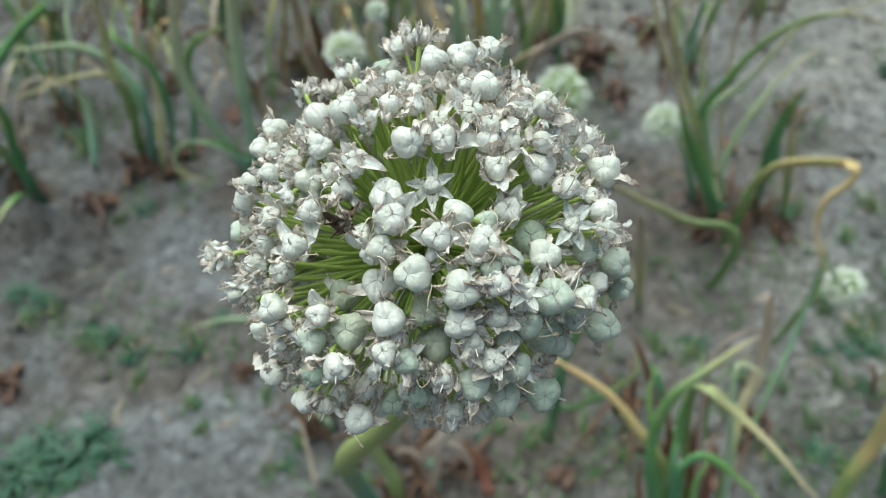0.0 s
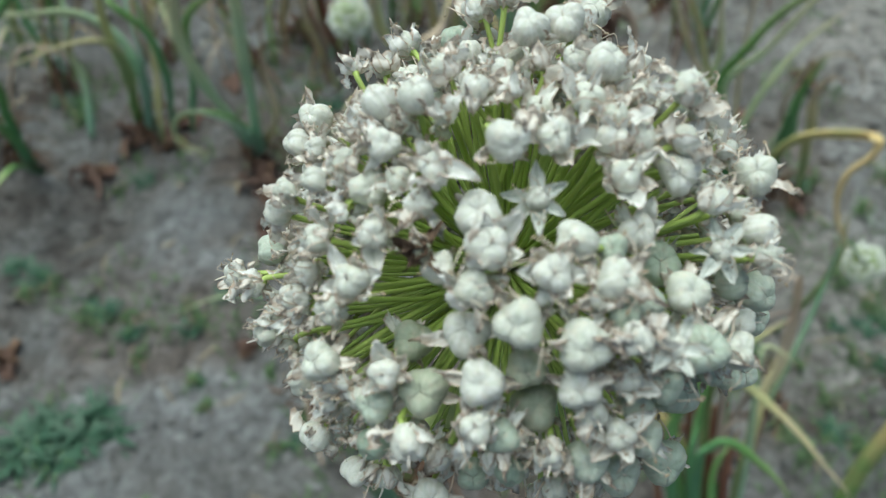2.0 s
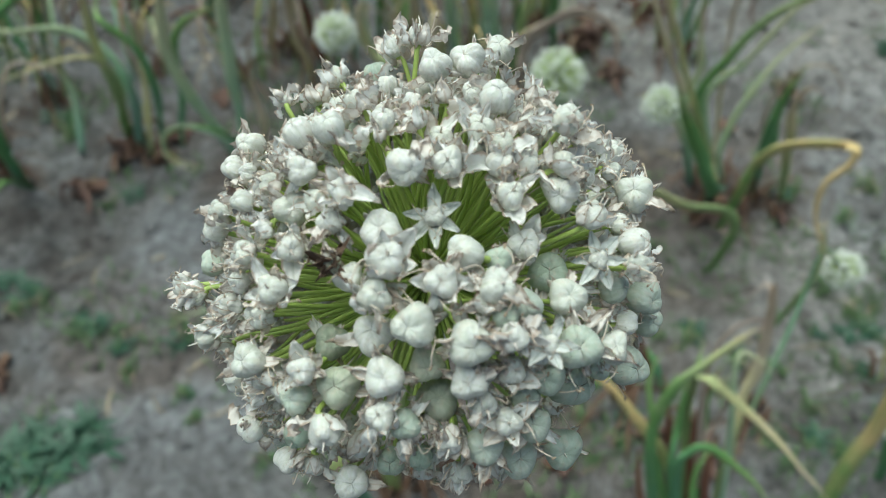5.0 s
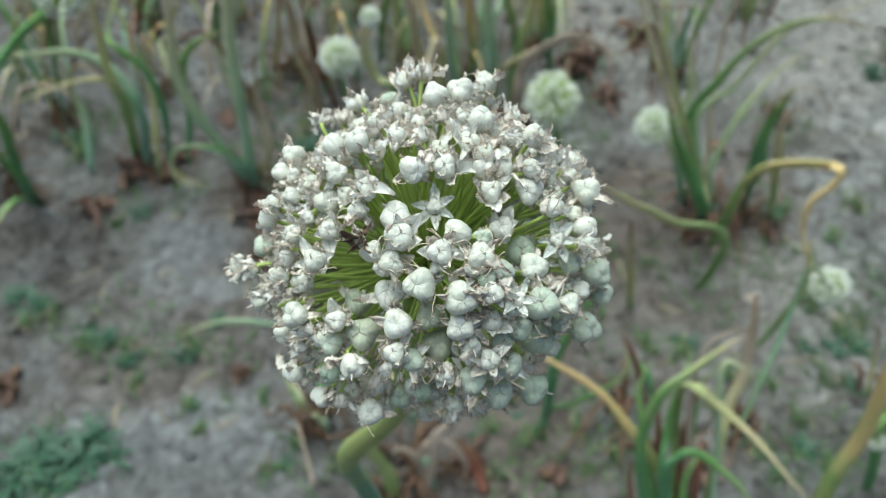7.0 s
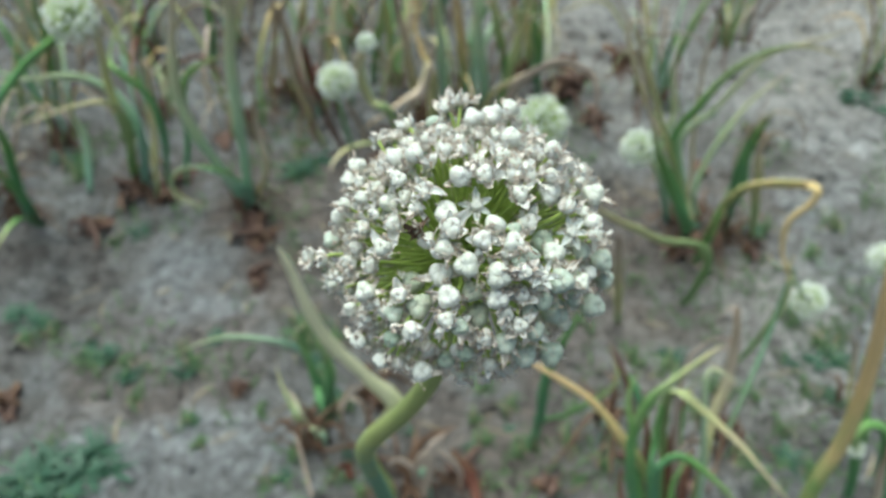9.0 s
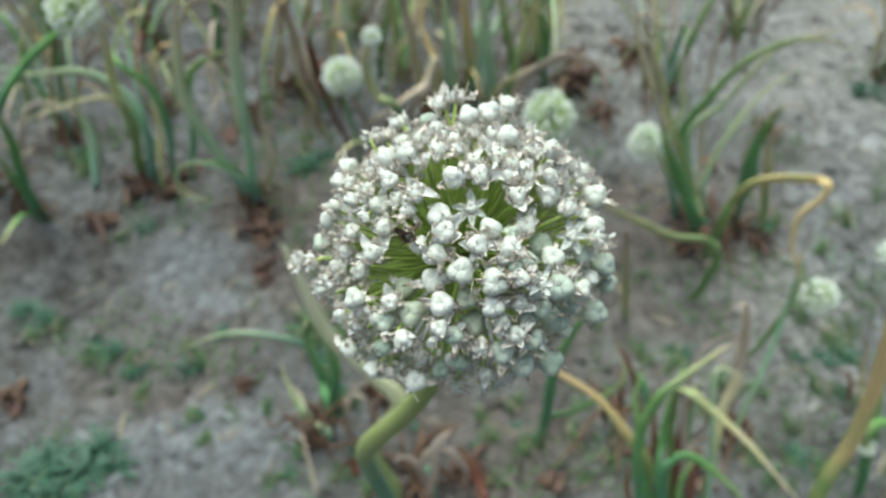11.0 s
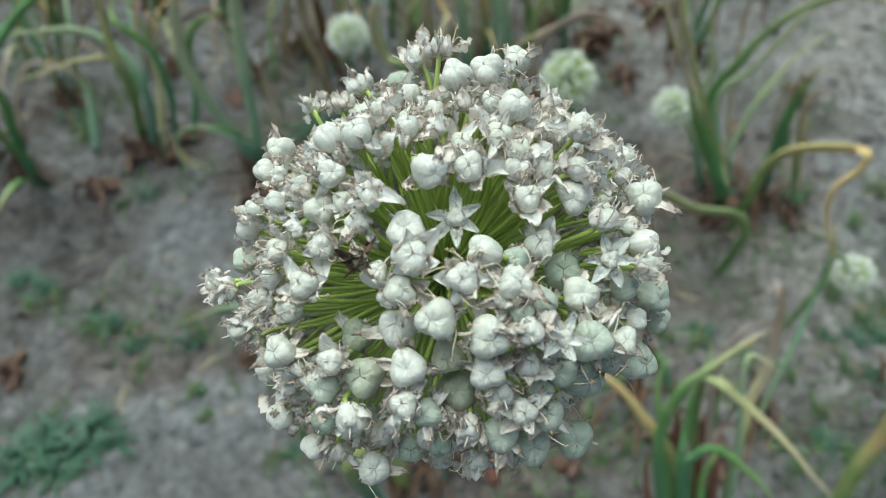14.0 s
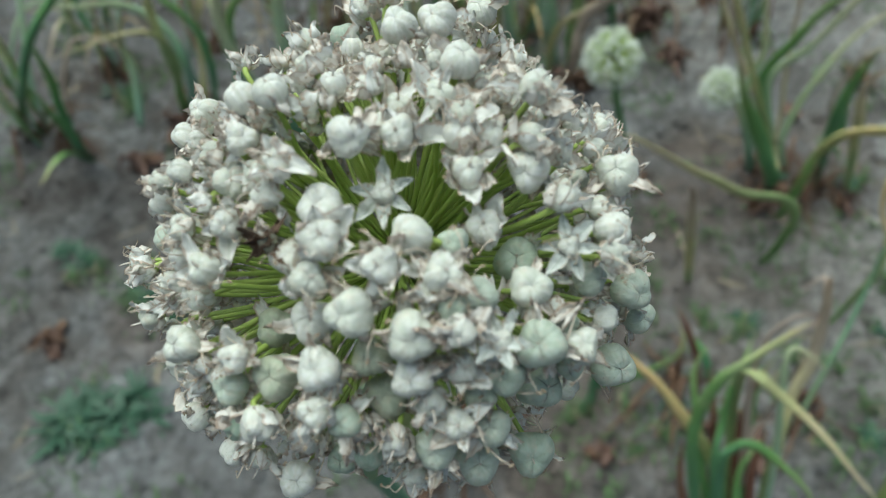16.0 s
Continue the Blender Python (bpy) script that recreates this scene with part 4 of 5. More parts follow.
leaf(plant, "green", 0.0105, [(0.400, 0.800, -0.005), (0.347, 0.700, 0.120), (0.308, 0.687, 0.194), (0.273, 0.673, 0.260), (0.250, 0.662, 0.312)])
dead_leaves(plant, 0.379, 0.833, 8, 72)
plant = onion_plant()  # plant with a yellow arching leaf
leaf(plant, "straw", 0.0089, [(0.400, 0.740, -0.005), (0.375, 0.680, 0.126), (0.372, 0.672, 0.177), (0.382, 0.664, 0.213), (0.408, 0.656, 0.230), (0.452, 0.648, 0.232), (0.462, 0.640, 0.230), (0.454, 0.632, 0.213), (0.434, 0.624, 0.197), (0.433, 0.616, 0.168), (0.445, 0.608, 0.135), (0.462, 0.600, 0.111)])
leaf(plant, "yellowing", 0.0078, [(0.360, 0.660, -0.005), (0.354, 0.620, 0.112), (0.330, 0.610, 0.167), (0.275, 0.600, 0.190), (0.231, 0.590, 0.222), (0.192, 0.580, 0.257), (0.147, 0.570, 0.291), (0.111, 0.560, 0.312)])
leaf(plant, "golden", 0.0067, [(0.448, 0.640, 0.239), (0.458, 0.633, 0.236), (0.448, 0.626, 0.219), (0.430, 0.619, 0.202), (0.430, 0.611, 0.172), (0.443, 0.604, 0.139), (0.469, 0.597, 0.101), (0.485, 0.590, 0.078)], root=False)
leaf(plant, "green", 0.0080, [(0.460, 0.791, 0.000), (0.412, 0.740, 0.161), (0.406, 0.730, 0.232), (0.410, 0.720, 0.281)])
leaf(plant, "dry", 0.0070, [(0.500, 0.790, -0.000), (0.444, 0.740, 0.150), (0.424, 0.730, 0.218), (0.429, 0.720, 0.257), (0.447, 0.710, 0.252)])
leaf(plant, "dry", 0.0060, [(0.262, 0.625, -0.005), (0.238, 0.605, 0.114), (0.216, 0.580, 0.207), (0.206, 0.570, 0.231)])
dead_leaves(plant, 0.457, 0.779, 12, 79)
plant = onion_plant()  # low plant with a small flower head
scape(plant, "stalk", 0.0034, [(0.347, 0.425, 0.000), (0.375, 0.470, 0.060), (0.397, 0.505, 0.086), (0.413, 0.535, 0.119), (0.422, 0.553, 0.166), (0.459, 0.556, 0.128)], head=0.023)
leaf(plant, "yellowing", 0.0060, [(0.419, 0.545, 0.105), (0.422, 0.550, 0.149), (0.413, 0.552, 0.187), (0.410, 0.556, 0.211)])
dead_leaves(plant, 0.347, 0.425, 6, 83)
plant = onion_plant()  # plant with dry and green leaves
leaf(plant, "straw", 0.0051, [(0.240, 0.260, 0.018), (0.205, 0.280, 0.162), (0.185, 0.290, 0.214), (0.158, 0.300, 0.256), (0.130, 0.310, 0.292), (0.106, 0.320, 0.309), (0.079, 0.330, 0.323), (0.073, 0.335, 0.323)])
leaf(plant, "turning", 0.0057, [(0.217, 0.250, 0.015), (0.167, 0.270, 0.228), (0.156, 0.280, 0.304), (0.161, 0.285, 0.343), (0.179, 0.290, 0.364), (0.201, 0.300, 0.376), (0.211, 0.305, 0.380)])
leaf(plant, "curl", 0.0041, [(0.250, 0.280, 0.056), (0.202, 0.300, 0.269), (0.191, 0.305, 0.351), (0.197, 0.310, 0.371), (0.211, 0.315, 0.374), (0.221, 0.315, 0.371), (0.216, 0.310, 0.362)])
leaf(plant, "green", 0.0037, [(0.229, 0.250, 0.014), (0.189, 0.280, 0.207), (0.188, 0.300, 0.251), (0.188, 0.310, 0.289), (0.193, 0.320, 0.315), (0.197, 0.330, 0.325)])
leaf(plant, "yellowing", 0.0061, [(0.235, 0.250, 0.014), (0.206, 0.310, 0.212), (0.190, 0.310, 0.301), (0.189, 0.295, 0.337), (0.210, 0.288, 0.319), (0.235, 0.280, 0.293), (0.263, 0.270, 0.266), (0.291, 0.258, 0.236), (0.304, 0.250, 0.217)])
leaf(plant, "green", 0.0049, [(0.232, 0.250, 0.014), (0.184, 0.265, 0.237), (0.186, 0.270, 0.274), (0.199, 0.270, 0.280), (0.219, 0.262, 0.266), (0.241, 0.250, 0.246), (0.258, 0.245, 0.213)])
leaf(plant, "curl", 0.0041, [(0.246, 0.270, 0.052), (0.220, 0.295, 0.176), (0.218, 0.305, 0.216), (0.224, 0.310, 0.230), (0.237, 0.310, 0.235), (0.249, 0.310, 0.225)])
leaf(plant, "dry", 0.0061, [(0.267, 0.280, 0.025), (0.242, 0.300, 0.199), (0.244, 0.320, 0.253), (0.250, 0.330, 0.282), (0.247, 0.335, 0.317), (0.241, 0.340, 0.353), (0.237, 0.345, 0.373), (0.235, 0.347, 0.379)])
leaf(plant, "curl", 0.0020, [(0.247, 0.335, 0.317), (0.239, 0.344, 0.359), (0.236, 0.350, 0.371), (0.233, 0.352, 0.365), (0.230, 0.353, 0.350), (0.230, 0.353, 0.338)])
leaf(plant, "pale", 0.0033, [(0.259, 0.270, 0.080), (0.226, 0.300, 0.268), (0.217, 0.310, 0.322), (0.220, 0.315, 0.334), (0.234, 0.310, 0.328), (0.243, 0.305, 0.320)])
leaf(plant, "green", 0.0041, [(0.212, 0.260, 0.079), (0.183, 0.290, 0.198), (0.165, 0.315, 0.272), (0.164, 0.325, 0.300), (0.170, 0.330, 0.313)])
leaf(plant, "rust", 0.0041, [(0.223, 0.260, 0.079), (0.211, 0.290, 0.186), (0.206, 0.310, 0.252), (0.211, 0.320, 0.290), (0.218, 0.325, 0.299)])
leaf(plant, "green", 0.0041, [(0.235, 0.260, 0.078), (0.224, 0.290, 0.163), (0.216, 0.315, 0.243), (0.214, 0.325, 0.282), (0.223, 0.330, 0.302)])
leaf(plant, "dry", 0.0033, [(0.213, 0.270, 0.053), (0.188, 0.300, 0.167), (0.173, 0.310, 0.213), (0.161, 0.310, 0.224), (0.158, 0.305, 0.208)])
leaf(plant, "rust", 0.0049, [(0.219, 0.270, 0.053), (0.190, 0.300, 0.211), (0.181, 0.315, 0.263), (0.175, 0.325, 0.291)])
leaf(plant, "rust", 0.0057, [(0.189, 0.260, 0.080), (0.170, 0.290, 0.177), (0.164, 0.300, 0.217)])
leaf(plant, "rust", 0.0057, [(0.246, 0.260, 0.078), (0.226, 0.285, 0.174), (0.226, 0.300, 0.215), (0.229, 0.305, 0.231)])
leaf(plant, "green", 0.0049, [(0.223, 0.250, 0.104), (0.212, 0.280, 0.184), (0.216, 0.290, 0.218), (0.226, 0.300, 0.225)])
plant = onion_plant()  # drooping blade beside it
leaf(plant, "turning", 0.0050, [(0.117, 0.436, 0.000), (0.129, 0.440, 0.048), (0.152, 0.435, 0.072), (0.178, 0.430, 0.109), (0.193, 0.430, 0.138), (0.194, 0.435, 0.162), (0.183, 0.440, 0.188)])
leaf(plant, "rust", 0.0040, [(0.249, 0.458, 0.000), (0.231, 0.470, 0.070), (0.215, 0.480, 0.113), (0.200, 0.490, 0.133)])
leaf(plant, "green", 0.0060, [(0.267, 0.473, 0.000), (0.252, 0.490, 0.039), (0.236, 0.500, 0.055), (0.228, 0.510, 0.053)])
dead_leaves(plant, 0.211, 0.456, 10, 107)
plant = onion_plant()  # stalks at the path side
scape(plant, "straw", 0.0092, [(0.429, 0.330, -0.110), (0.417, 0.350, 0.053), (0.421, 0.360, 0.133), (0.409, 0.370, 0.237), (0.384, 0.380, 0.349), (0.371, 0.390, 0.408)])
scape(plant, "green", 0.0070, [(0.591, 0.350, -0.169), (0.520, 0.370, 0.016), (0.491, 0.380, 0.102), (0.482, 0.385, 0.119), (0.462, 0.385, 0.127), (0.454, 0.380, 0.112), (0.462, 0.378, 0.088)], head=0.010)
leaf(plant, "green", 0.0080, [(0.544, 0.360, -0.193), (0.485, 0.380, 0.022), (0.465, 0.390, 0.109), (0.455, 0.400, 0.171)])
leaf(plant, "dry", 0.0080, [(0.560, 0.350, -0.131), (0.507, 0.360, 0.021), (0.473, 0.370, 0.143)])
leaf(plant, "dry", 0.0040, [(0.531, 0.486, 0.000), (0.519, 0.500, 0.055), (0.499, 0.500, 0.114), (0.486, 0.500, 0.127)])
dead_leaves(plant, 0.531, 0.486, 6, 114)
plant = onion_plant()  # flower head at the path side
scape(plant, "green", 0.0060, [(0.642, 0.501, 0.000), (0.645, 0.600, 0.040), (0.596, 0.620, 0.109), (0.577, 0.620, 0.131)], head=0.021)
dead_leaves(plant, 0.642, 0.501, 6, 117)
plant = onion_plant()  # weak plant below the main flower
leaf(plant, "pale", 0.0070, [(-0.155, 0.556, 0.000), (-0.173, 0.560, 0.035), (-0.206, 0.555, 0.062), (-0.246, 0.550, 0.073), (-0.283, 0.540, 0.074), (-0.321, 0.530, 0.060)])
leaf(plant, "green", 0.0070, [(-0.146, 0.496, 0.000), (-0.139, 0.500, 0.032), (-0.147, 0.500, 0.092), (-0.156, 0.500, 0.147)])
leaf(plant, "green", 0.0060, [(-0.138, 0.488, 0.000), (-0.121, 0.480, 0.062), (-0.119, 0.480, 0.120), (-0.128, 0.480, 0.162)])
leaf(plant, "green", 0.0070, [(0.123, 0.429, 0.000), (0.125, 0.440, 0.059), (0.125, 0.440, 0.150), (0.138, 0.440, 0.229), (0.147, 0.440, 0.265)])
dead_leaves(plant, -0.079, 0.492, 12, 123)
plant = onion_plant()  # leaf folded over behind the main stalk
leaf(plant, "fading", 0.0098, [(-0.046, 0.357, 0.000), (-0.054, 0.360, 0.058), (-0.066, 0.362, 0.105), (-0.068, 0.365, 0.130), (-0.056, 0.370, 0.159), (-0.039, 0.375, 0.188), (-0.044, 0.378, 0.207), (-0.064, 0.380, 0.232), (-0.092, 0.387, 0.275), (-0.112, 0.391, 0.335), (-0.122, 0.394, 0.376), (-0.126, 0.395, 0.391), (-0.127, 0.395, 0.395)])
dead_leaves(plant, -0.046, 0.357, 6, 126)
plant = onion_plant()  # dried leaves curling beside the main stalk
leaf(plant, "curl", 0.0080, [(-0.015, 0.356, 0.000), (-0.008, 0.370, 0.060), (-0.000, 0.375, 0.101), (0.009, 0.380, 0.121), (0.016, 0.385, 0.127)])
leaf(plant, "curl", 0.0060, [(-0.019, 0.366, 0.000), (-0.017, 0.370, 0.074), (-0.005, 0.375, 0.097), (0.013, 0.375, 0.093), (0.028, 0.375, 0.060), (0.030, 0.374, 0.031), (0.021, 0.370, 0.016)])
leaf(plant, "pale", 0.0060, [(-0.005, 0.366, 0.000), (-0.011, 0.370, 0.047), (-0.014, 0.370, 0.067), (-0.006, 0.375, 0.079), (0.002, 0.376, 0.080)])
leaf(plant, "curl", 0.0050, [(-0.020, 0.370, 0.000), (-0.022, 0.368, 0.065), (-0.032, 0.370, 0.088), (-0.045, 0.370, 0.087), (-0.050, 0.368, 0.076)])
leaf(plant, "curl", 0.0030, [(-0.114, 0.440, 0.000), (-0.107, 0.450, 0.054), (-0.097, 0.460, 0.080), (-0.078, 0.460, 0.099), (-0.058, 0.460, 0.104), (-0.039, 0.455, 0.096)])
leaf(plant, "curl", 0.0030, [(-0.077, 0.455, 0.000), (-0.084, 0.460, 0.056), (-0.096, 0.465, 0.063), (-0.108, 0.465, 0.054), (-0.116, 0.460, 0.038)])
leaf(plant, "rust", 0.0090, [(0.051, 0.365, 0.000), (0.042, 0.385, 0.016), (0.031, 0.395, 0.040), (0.021, 0.400, 0.060)])
leaf(plant, "rust", 0.0070, [(-0.097, 0.396, 0.000), (-0.102, 0.405, 0.016), (-0.111, 0.400, 0.017), (-0.116, 0.395, 0.002)])
dead_leaves(plant, -0.037, 0.389, 20, 136)
plant = onion_plant()  # withering plant among the weeds
leaf(plant, "yellowing", 0.0022, [(-0.156, 0.456, 0.000), (-0.169, 0.475, 0.015), (-0.180, 0.495, 0.035), (-0.188, 0.510, 0.055), (-0.191, 0.520, 0.067)])
leaf(plant, "pale", 0.0034, [(-0.141, 0.440, 0.000), (-0.152, 0.460, 0.007), (-0.166, 0.480, 0.026), (-0.176, 0.500, 0.033)])
leaf(plant, "curl", 0.0020, [(-0.140, 0.375, 0.000), (-0.147, 0.400, 0.007), (-0.155, 0.420, 0.037), (-0.164, 0.440, 0.047)])
leaf(plant, "pale", 0.0080, [(-0.134, 0.440, 0.000), (-0.135, 0.445, 0.019), (-0.142, 0.450, 0.027), (-0.153, 0.450, 0.024)])
leaf(plant, "green", 0.0060, [(-0.133, 0.464, 0.000), (-0.136, 0.480, 0.032), (-0.142, 0.500, 0.045), (-0.149, 0.510, 0.078)])
leaf(plant, "green", 0.0060, [(-0.128, 0.471, 0.000), (-0.125, 0.490, 0.035), (-0.119, 0.500, 0.068), (-0.125, 0.510, 0.089)])
dead_leaves(plant, -0.139, 0.441, 16, 144)

def row_plant(x, y, leaves, seed):
    """A plant of the rows further back, with leaves that rise, bend over and droop."""
    rnd = random.Random(seed)
    plant = onion_plant()
    for i in range(leaves):
        a = rnd.uniform(0, 6.28)
        d = Vector((math.cos(a), math.sin(a), 0))
        ln, out = rnd.uniform(0.2, 0.42), rnd.uniform(0.15, 1.0)
        if d.y < -0.2:
            out *= 0.4
        side = Vector((-d.y, d.x, 0)) * rnd.uniform(-0.05, 0.05)
        p = Vector((x + rnd.uniform(-0.015, 0.015), y + rnd.uniform(-0.015, 0.015), -0.005))
        pts = [p, p + d * ln * out * 0.2 + Vector((0, 0, ln * 0.4)), p + d * ln * out * 0.55 + side * 0.5 + Vector((0, 0, ln * 0.75)),
               p + d * ln * out + side + Vector((0, 0, ln * (0.85 - 0.45 * out)))]
        if out > 0.45:
            pts.append(p + d * ln * (out + 0.22) + side * 1.6 + Vector((0, 0, ln * (0.5 - 0.4 * out))))
        leaf(plant, rnd.choice(("green", "pale", "pale", "turning", "straw", "yellowing", "dry", "curl")), rnd.uniform(0.0045, 0.0075), [tuple(q) for q in pts])
    # thin dried leaves that arch over and curl
    for i in range(9):
        a = rnd.uniform(0, 6.28)
        d, side = Vector((math.cos(a), math.sin(a), 0)), Vector((-math.sin(a), math.cos(a), 0)) * rnd.uniform(-0.06, 0.06)
        p, ln = Vector((x + rnd.uniform(-0.04, 0.04), y + rnd.uniform(-0.04, 0.04), -0.005)), rnd.uniform(0.10, 0.26)
        pts = [p, p + d * ln * 0.15 + Vector((0, 0, ln * 0.6)), p + d * ln * 0.45 + side * 0.4 + Vector((0, 0, ln)), p + d * ln * 0.8 + side + Vector((0, 0, ln * 0.8)), p + d * ln * 0.85 + side * 1.5 + Vector((0, 0, ln * 0.45))]
        leaf(plant, rnd.choice(("dry", "curl", "straw", "yellowing", "pale", "rust")), rnd.uniform(0.0018, 0.004), [tuple(q) for q in pts])
    dead_leaves(plant, x, y, 7, seed + 50)


for i, (x, y, leaves) in enumerate([(-0.62, 1.02, 2), (-0.48, 1.10, 1), (-0.33, 1.06, 1), (-0.20, 1.12, 2), (-0.06, 1.20, 5), (0.07, 1.14, 4), (0.19, 1.22, 4), (-0.72, 1.25, 5),
                                     (-0.55, 1.32, 6), (-0.38, 1.36, 6), (-0.15, 1.38, 6), (0.02, 1.42, 5), (0.22, 1.45, 5), (-0.70, 0.88, 5), (0.42, 1.15, 4), (0.62, 1.35, 4), (0.85, 1.2, 3)]):
    row_plant(x, y, leaves, 300 + i)

# ---- weeds, litter and clods on the ground ----
def weed(x, y, size, seed):
    rnd = random.Random(seed)
    ob = tagged(new("weed"), "low green weed seedling on the dry soil", "weed", "weeds between the rows")
    ob.location = (x, y, height(x, y) - 0.002)
    for i in range(rnd.randint(22, 34)):
        a = 2.4 * i + rnd.uniform(-0.4, 0.4)
        ln, w = size * rnd.uniform(0.3, 1.15), size * rnd.uniform(0.04, 0.11)
        rise = rnd.uniform(0.3, 1.1)
        verts, faces, uvs = [], [], []
        for j in range(7):
            t = j / 6
            r, z = ln * t * math.cos(rise * (1 - 0.5 * t)), ln * t * math.sin(rise) * (1 - 0.45 * t)
            half = w * math.sin(math.pi * (0.08 + 0.9 * t)) ** 0.8
            for k in (-1, 0, 1):
                verts.append((r * math.cos(a) - k * half * math.sin(a), r * math.sin(a) + k * half * math.cos(a), z + abs(k) * half * 0.35))
                uvs.append((0.5 + k / 2, t))
        for j in range(6):
            for k in range(2):
                b = 3 * j + k
                faces.append((b, b + 1, b + 4, b + 3))
        part("leaf", mesh_of("weed_leaf", verts, faces, uvs, WEED), ob)


def grass(x, y, size, seed):
    """A sparse tuft of fine, arching blades."""
    rnd = random.Random(seed)
    ob = tagged(new("grass_tuft"), "sparse tuft of fine green grass on dry soil", "grass", "weeds between the rows")
    ob.location = (x, y, height(x, y) - 0.002)
    for i in range(rnd.randint(16, 26)):
        a, ln, lean = rnd.uniform(0, 6.28), size * rnd.uniform(0.5, 1.3), rnd.uniform(0.2, 1.1)
        d = Vector((math.cos(a), math.sin(a), 0))
        p = Vector((rnd.gauss(0, 0.22) * size, rnd.gauss(0, 0.22) * size, 0))
        line = spline([p, p + d * ln * lean * 0.25 + Vector((0, 0, ln * 0.5)), p + d * ln * lean * 0.7 + Vector((0, 0, ln * (0.9 - 0.5 * lean))), p + d * ln * lean + Vector((0, 0, max(0.002, ln * (0.8 - 0.75 * lean))))], 3)
        part("blade", mesh_of("blade", *tube(line, lambda s: 0.0017 * (1.05 - s), 4, 0.3), GRASS if rnd.random() < 0.8 else STRAW), ob)


def withered_tuft(x, y, size, seed):
    """A collapsed, withered plant: crumpled reddish-brown leaves, some still upright."""
    rnd = random.Random(seed)
    ob = tagged(new("withered_plant"), "collapsed withered plant with crumpled reddish-brown leaves", "withered plant", "withered plants on the soil")
    ob.location = (x, y, height(x, y) - 0.003)
    for i in range(rnd.randint(8, 12)):
        a, ln, up = rnd.uniform(0, 6.28), size * rnd.uniform(0.6, 1.2), rnd.uniform(0.15, 1.0)
        d = Vector((math.cos(a), math.sin(a), 0))
        p = Vector((rnd.gauss(0, 0.15) * size, rnd.gauss(0, 0.15) * size, 0))
        jig = lambda k: Vector((rnd.gauss(0, k), rnd.gauss(0, k), rnd.gauss(0, k) * 0.6)) * size
        pts = [p, p + d * ln * (1 - up) * 0.3 + Vector((0, 0, ln * (0.25 + 0.4 * up))) + jig(0.08), p + d * ln * (1 - 0.6 * up) * 0.7 + Vector((0, 0, ln * (0.1 + 0.6 * up))) + jig(0.12), p + d * ln * (1 - 0.4 * up) + Vector((0, 0, max(0.03, 0.5 * up - 0.1) * ln)) + jig(0.1)]
        for q in pts[1:]:
            q.z = max(q.z, 0.006)
        w = size * rnd.uniform(0.07, 0.2)
        wob = rnd.uniform(0, 9)
        me = mesh_of("withered_leaf", *tube(spline(pts, 4), lambda s: w * (0.5 + 0.6 * abs(noise.noise(Vector((5 * s, wob, 0)))) + 0.3 * math.sin(math.pi * s)) * (1.02 - 0.8 * s ** 3), 7, 0.25), LITTER if rnd.random() < 0.7 else BLADES["dead"])
        part("withered_leaf", me, ob)


def skin(x, y, size, turn, seed):
    """A curled papery scrap of reddish-brown onion skin."""
    rnd = random.Random(seed)
    verts, faces, uvs = [], [], []
    n = 9
    for j in range(n + 1):
        for k in range(n + 1):
            u, v = 2 * k / n - 1, 2 * j / n - 1
            u, v = 0.5 * u * math.sqrt(1 - v * v / 2), 0.5 * v * math.sqrt(1 - u * u / 2)
            r = 1 + 0.9 * noise.noise(Vector((3 * u + seed, 3 * v, 0)))
            verts.append((size * u * r, 1.5 * size * v * r, size * (0.22 * (0.25 - u * u) * 2 + 0.6 * noise.noise(Vector((5 * u, 5 * v, seed))))))
            uvs.append((u + 0.5, v + 0.5))
    for j in range(n):
        for k in range(n):
            b = j * (n + 1) + k
            faces.append((b, b + 1, b + n + 2, b + n + 1))
    ob = tagged(new("onion_skin", mesh_of("onion_skin", verts, faces, uvs, LITTER)), "curled scrap of dry reddish-brown onion skin", "onion skin", "skins on the soil")
    ob.matrix_basis = Matrix.Translation((x, y, height(x, y) + 0.002)) @ Matrix.Rotation(radians(turn), 4, "Z") @ Matrix.Rotation(rnd.uniform(-0.2, 0.2), 4, "X")


weed(-0.552, 0.646, 0.036, 0)
weed(-0.585, 0.662, 0.027, 1)
weed(-0.437, 0.581, 0.029, 2)
weed(-0.465, 0.597, 0.025, 3)
weed(-0.400, 0.551, 0.024, 4)
weed(-0.438, 0.416, 0.054, 5)
weed(-0.466, 0.402, 0.050, 6)
weed(-0.407, 0.401, 0.049, 7)
weed(-0.404, 0.437, 0.042, 8)
weed(-0.481, 0.388, 0.046, 9)
weed(-0.376, 0.407, 0.034, 10)
weed(-0.433, 0.380, 0.045, 11)
weed(-0.325, 0.555, 0.028, 12)
weed(-0.303, 0.485, 0.017, 13)
weed(-0.196, 0.972, 0.055, 14)
weed(-0.214, 0.955, 0.045, 36)
weed(-0.171, 0.603, 0.035, 15)
weed(-0.145, 0.565, 0.031, 16)
weed(-0.126, 0.512, 0.022, 17)
weed(0.545, 0.565, 0.030, 18)
weed(0.513, 0.556, 0.025, 19)
weed(0.803, 1.146, 0.043, 20)
weed(0.482, 0.557, 0.018, 21)
weed(0.322, 0.559, 0.028, 22)
weed(0.431, 0.416, 0.027, 23)
weed(0.516, 0.503, 0.021, 24)
weed(0.506, 0.809, 0.029, 25)
weed(0.215, 0.442, 0.022, 26)
weed(-0.293, 0.605, 0.020, 27)
weed(-0.449, 0.824, 0.028, 28)
weed(-0.594, 0.974, 0.042, 29)
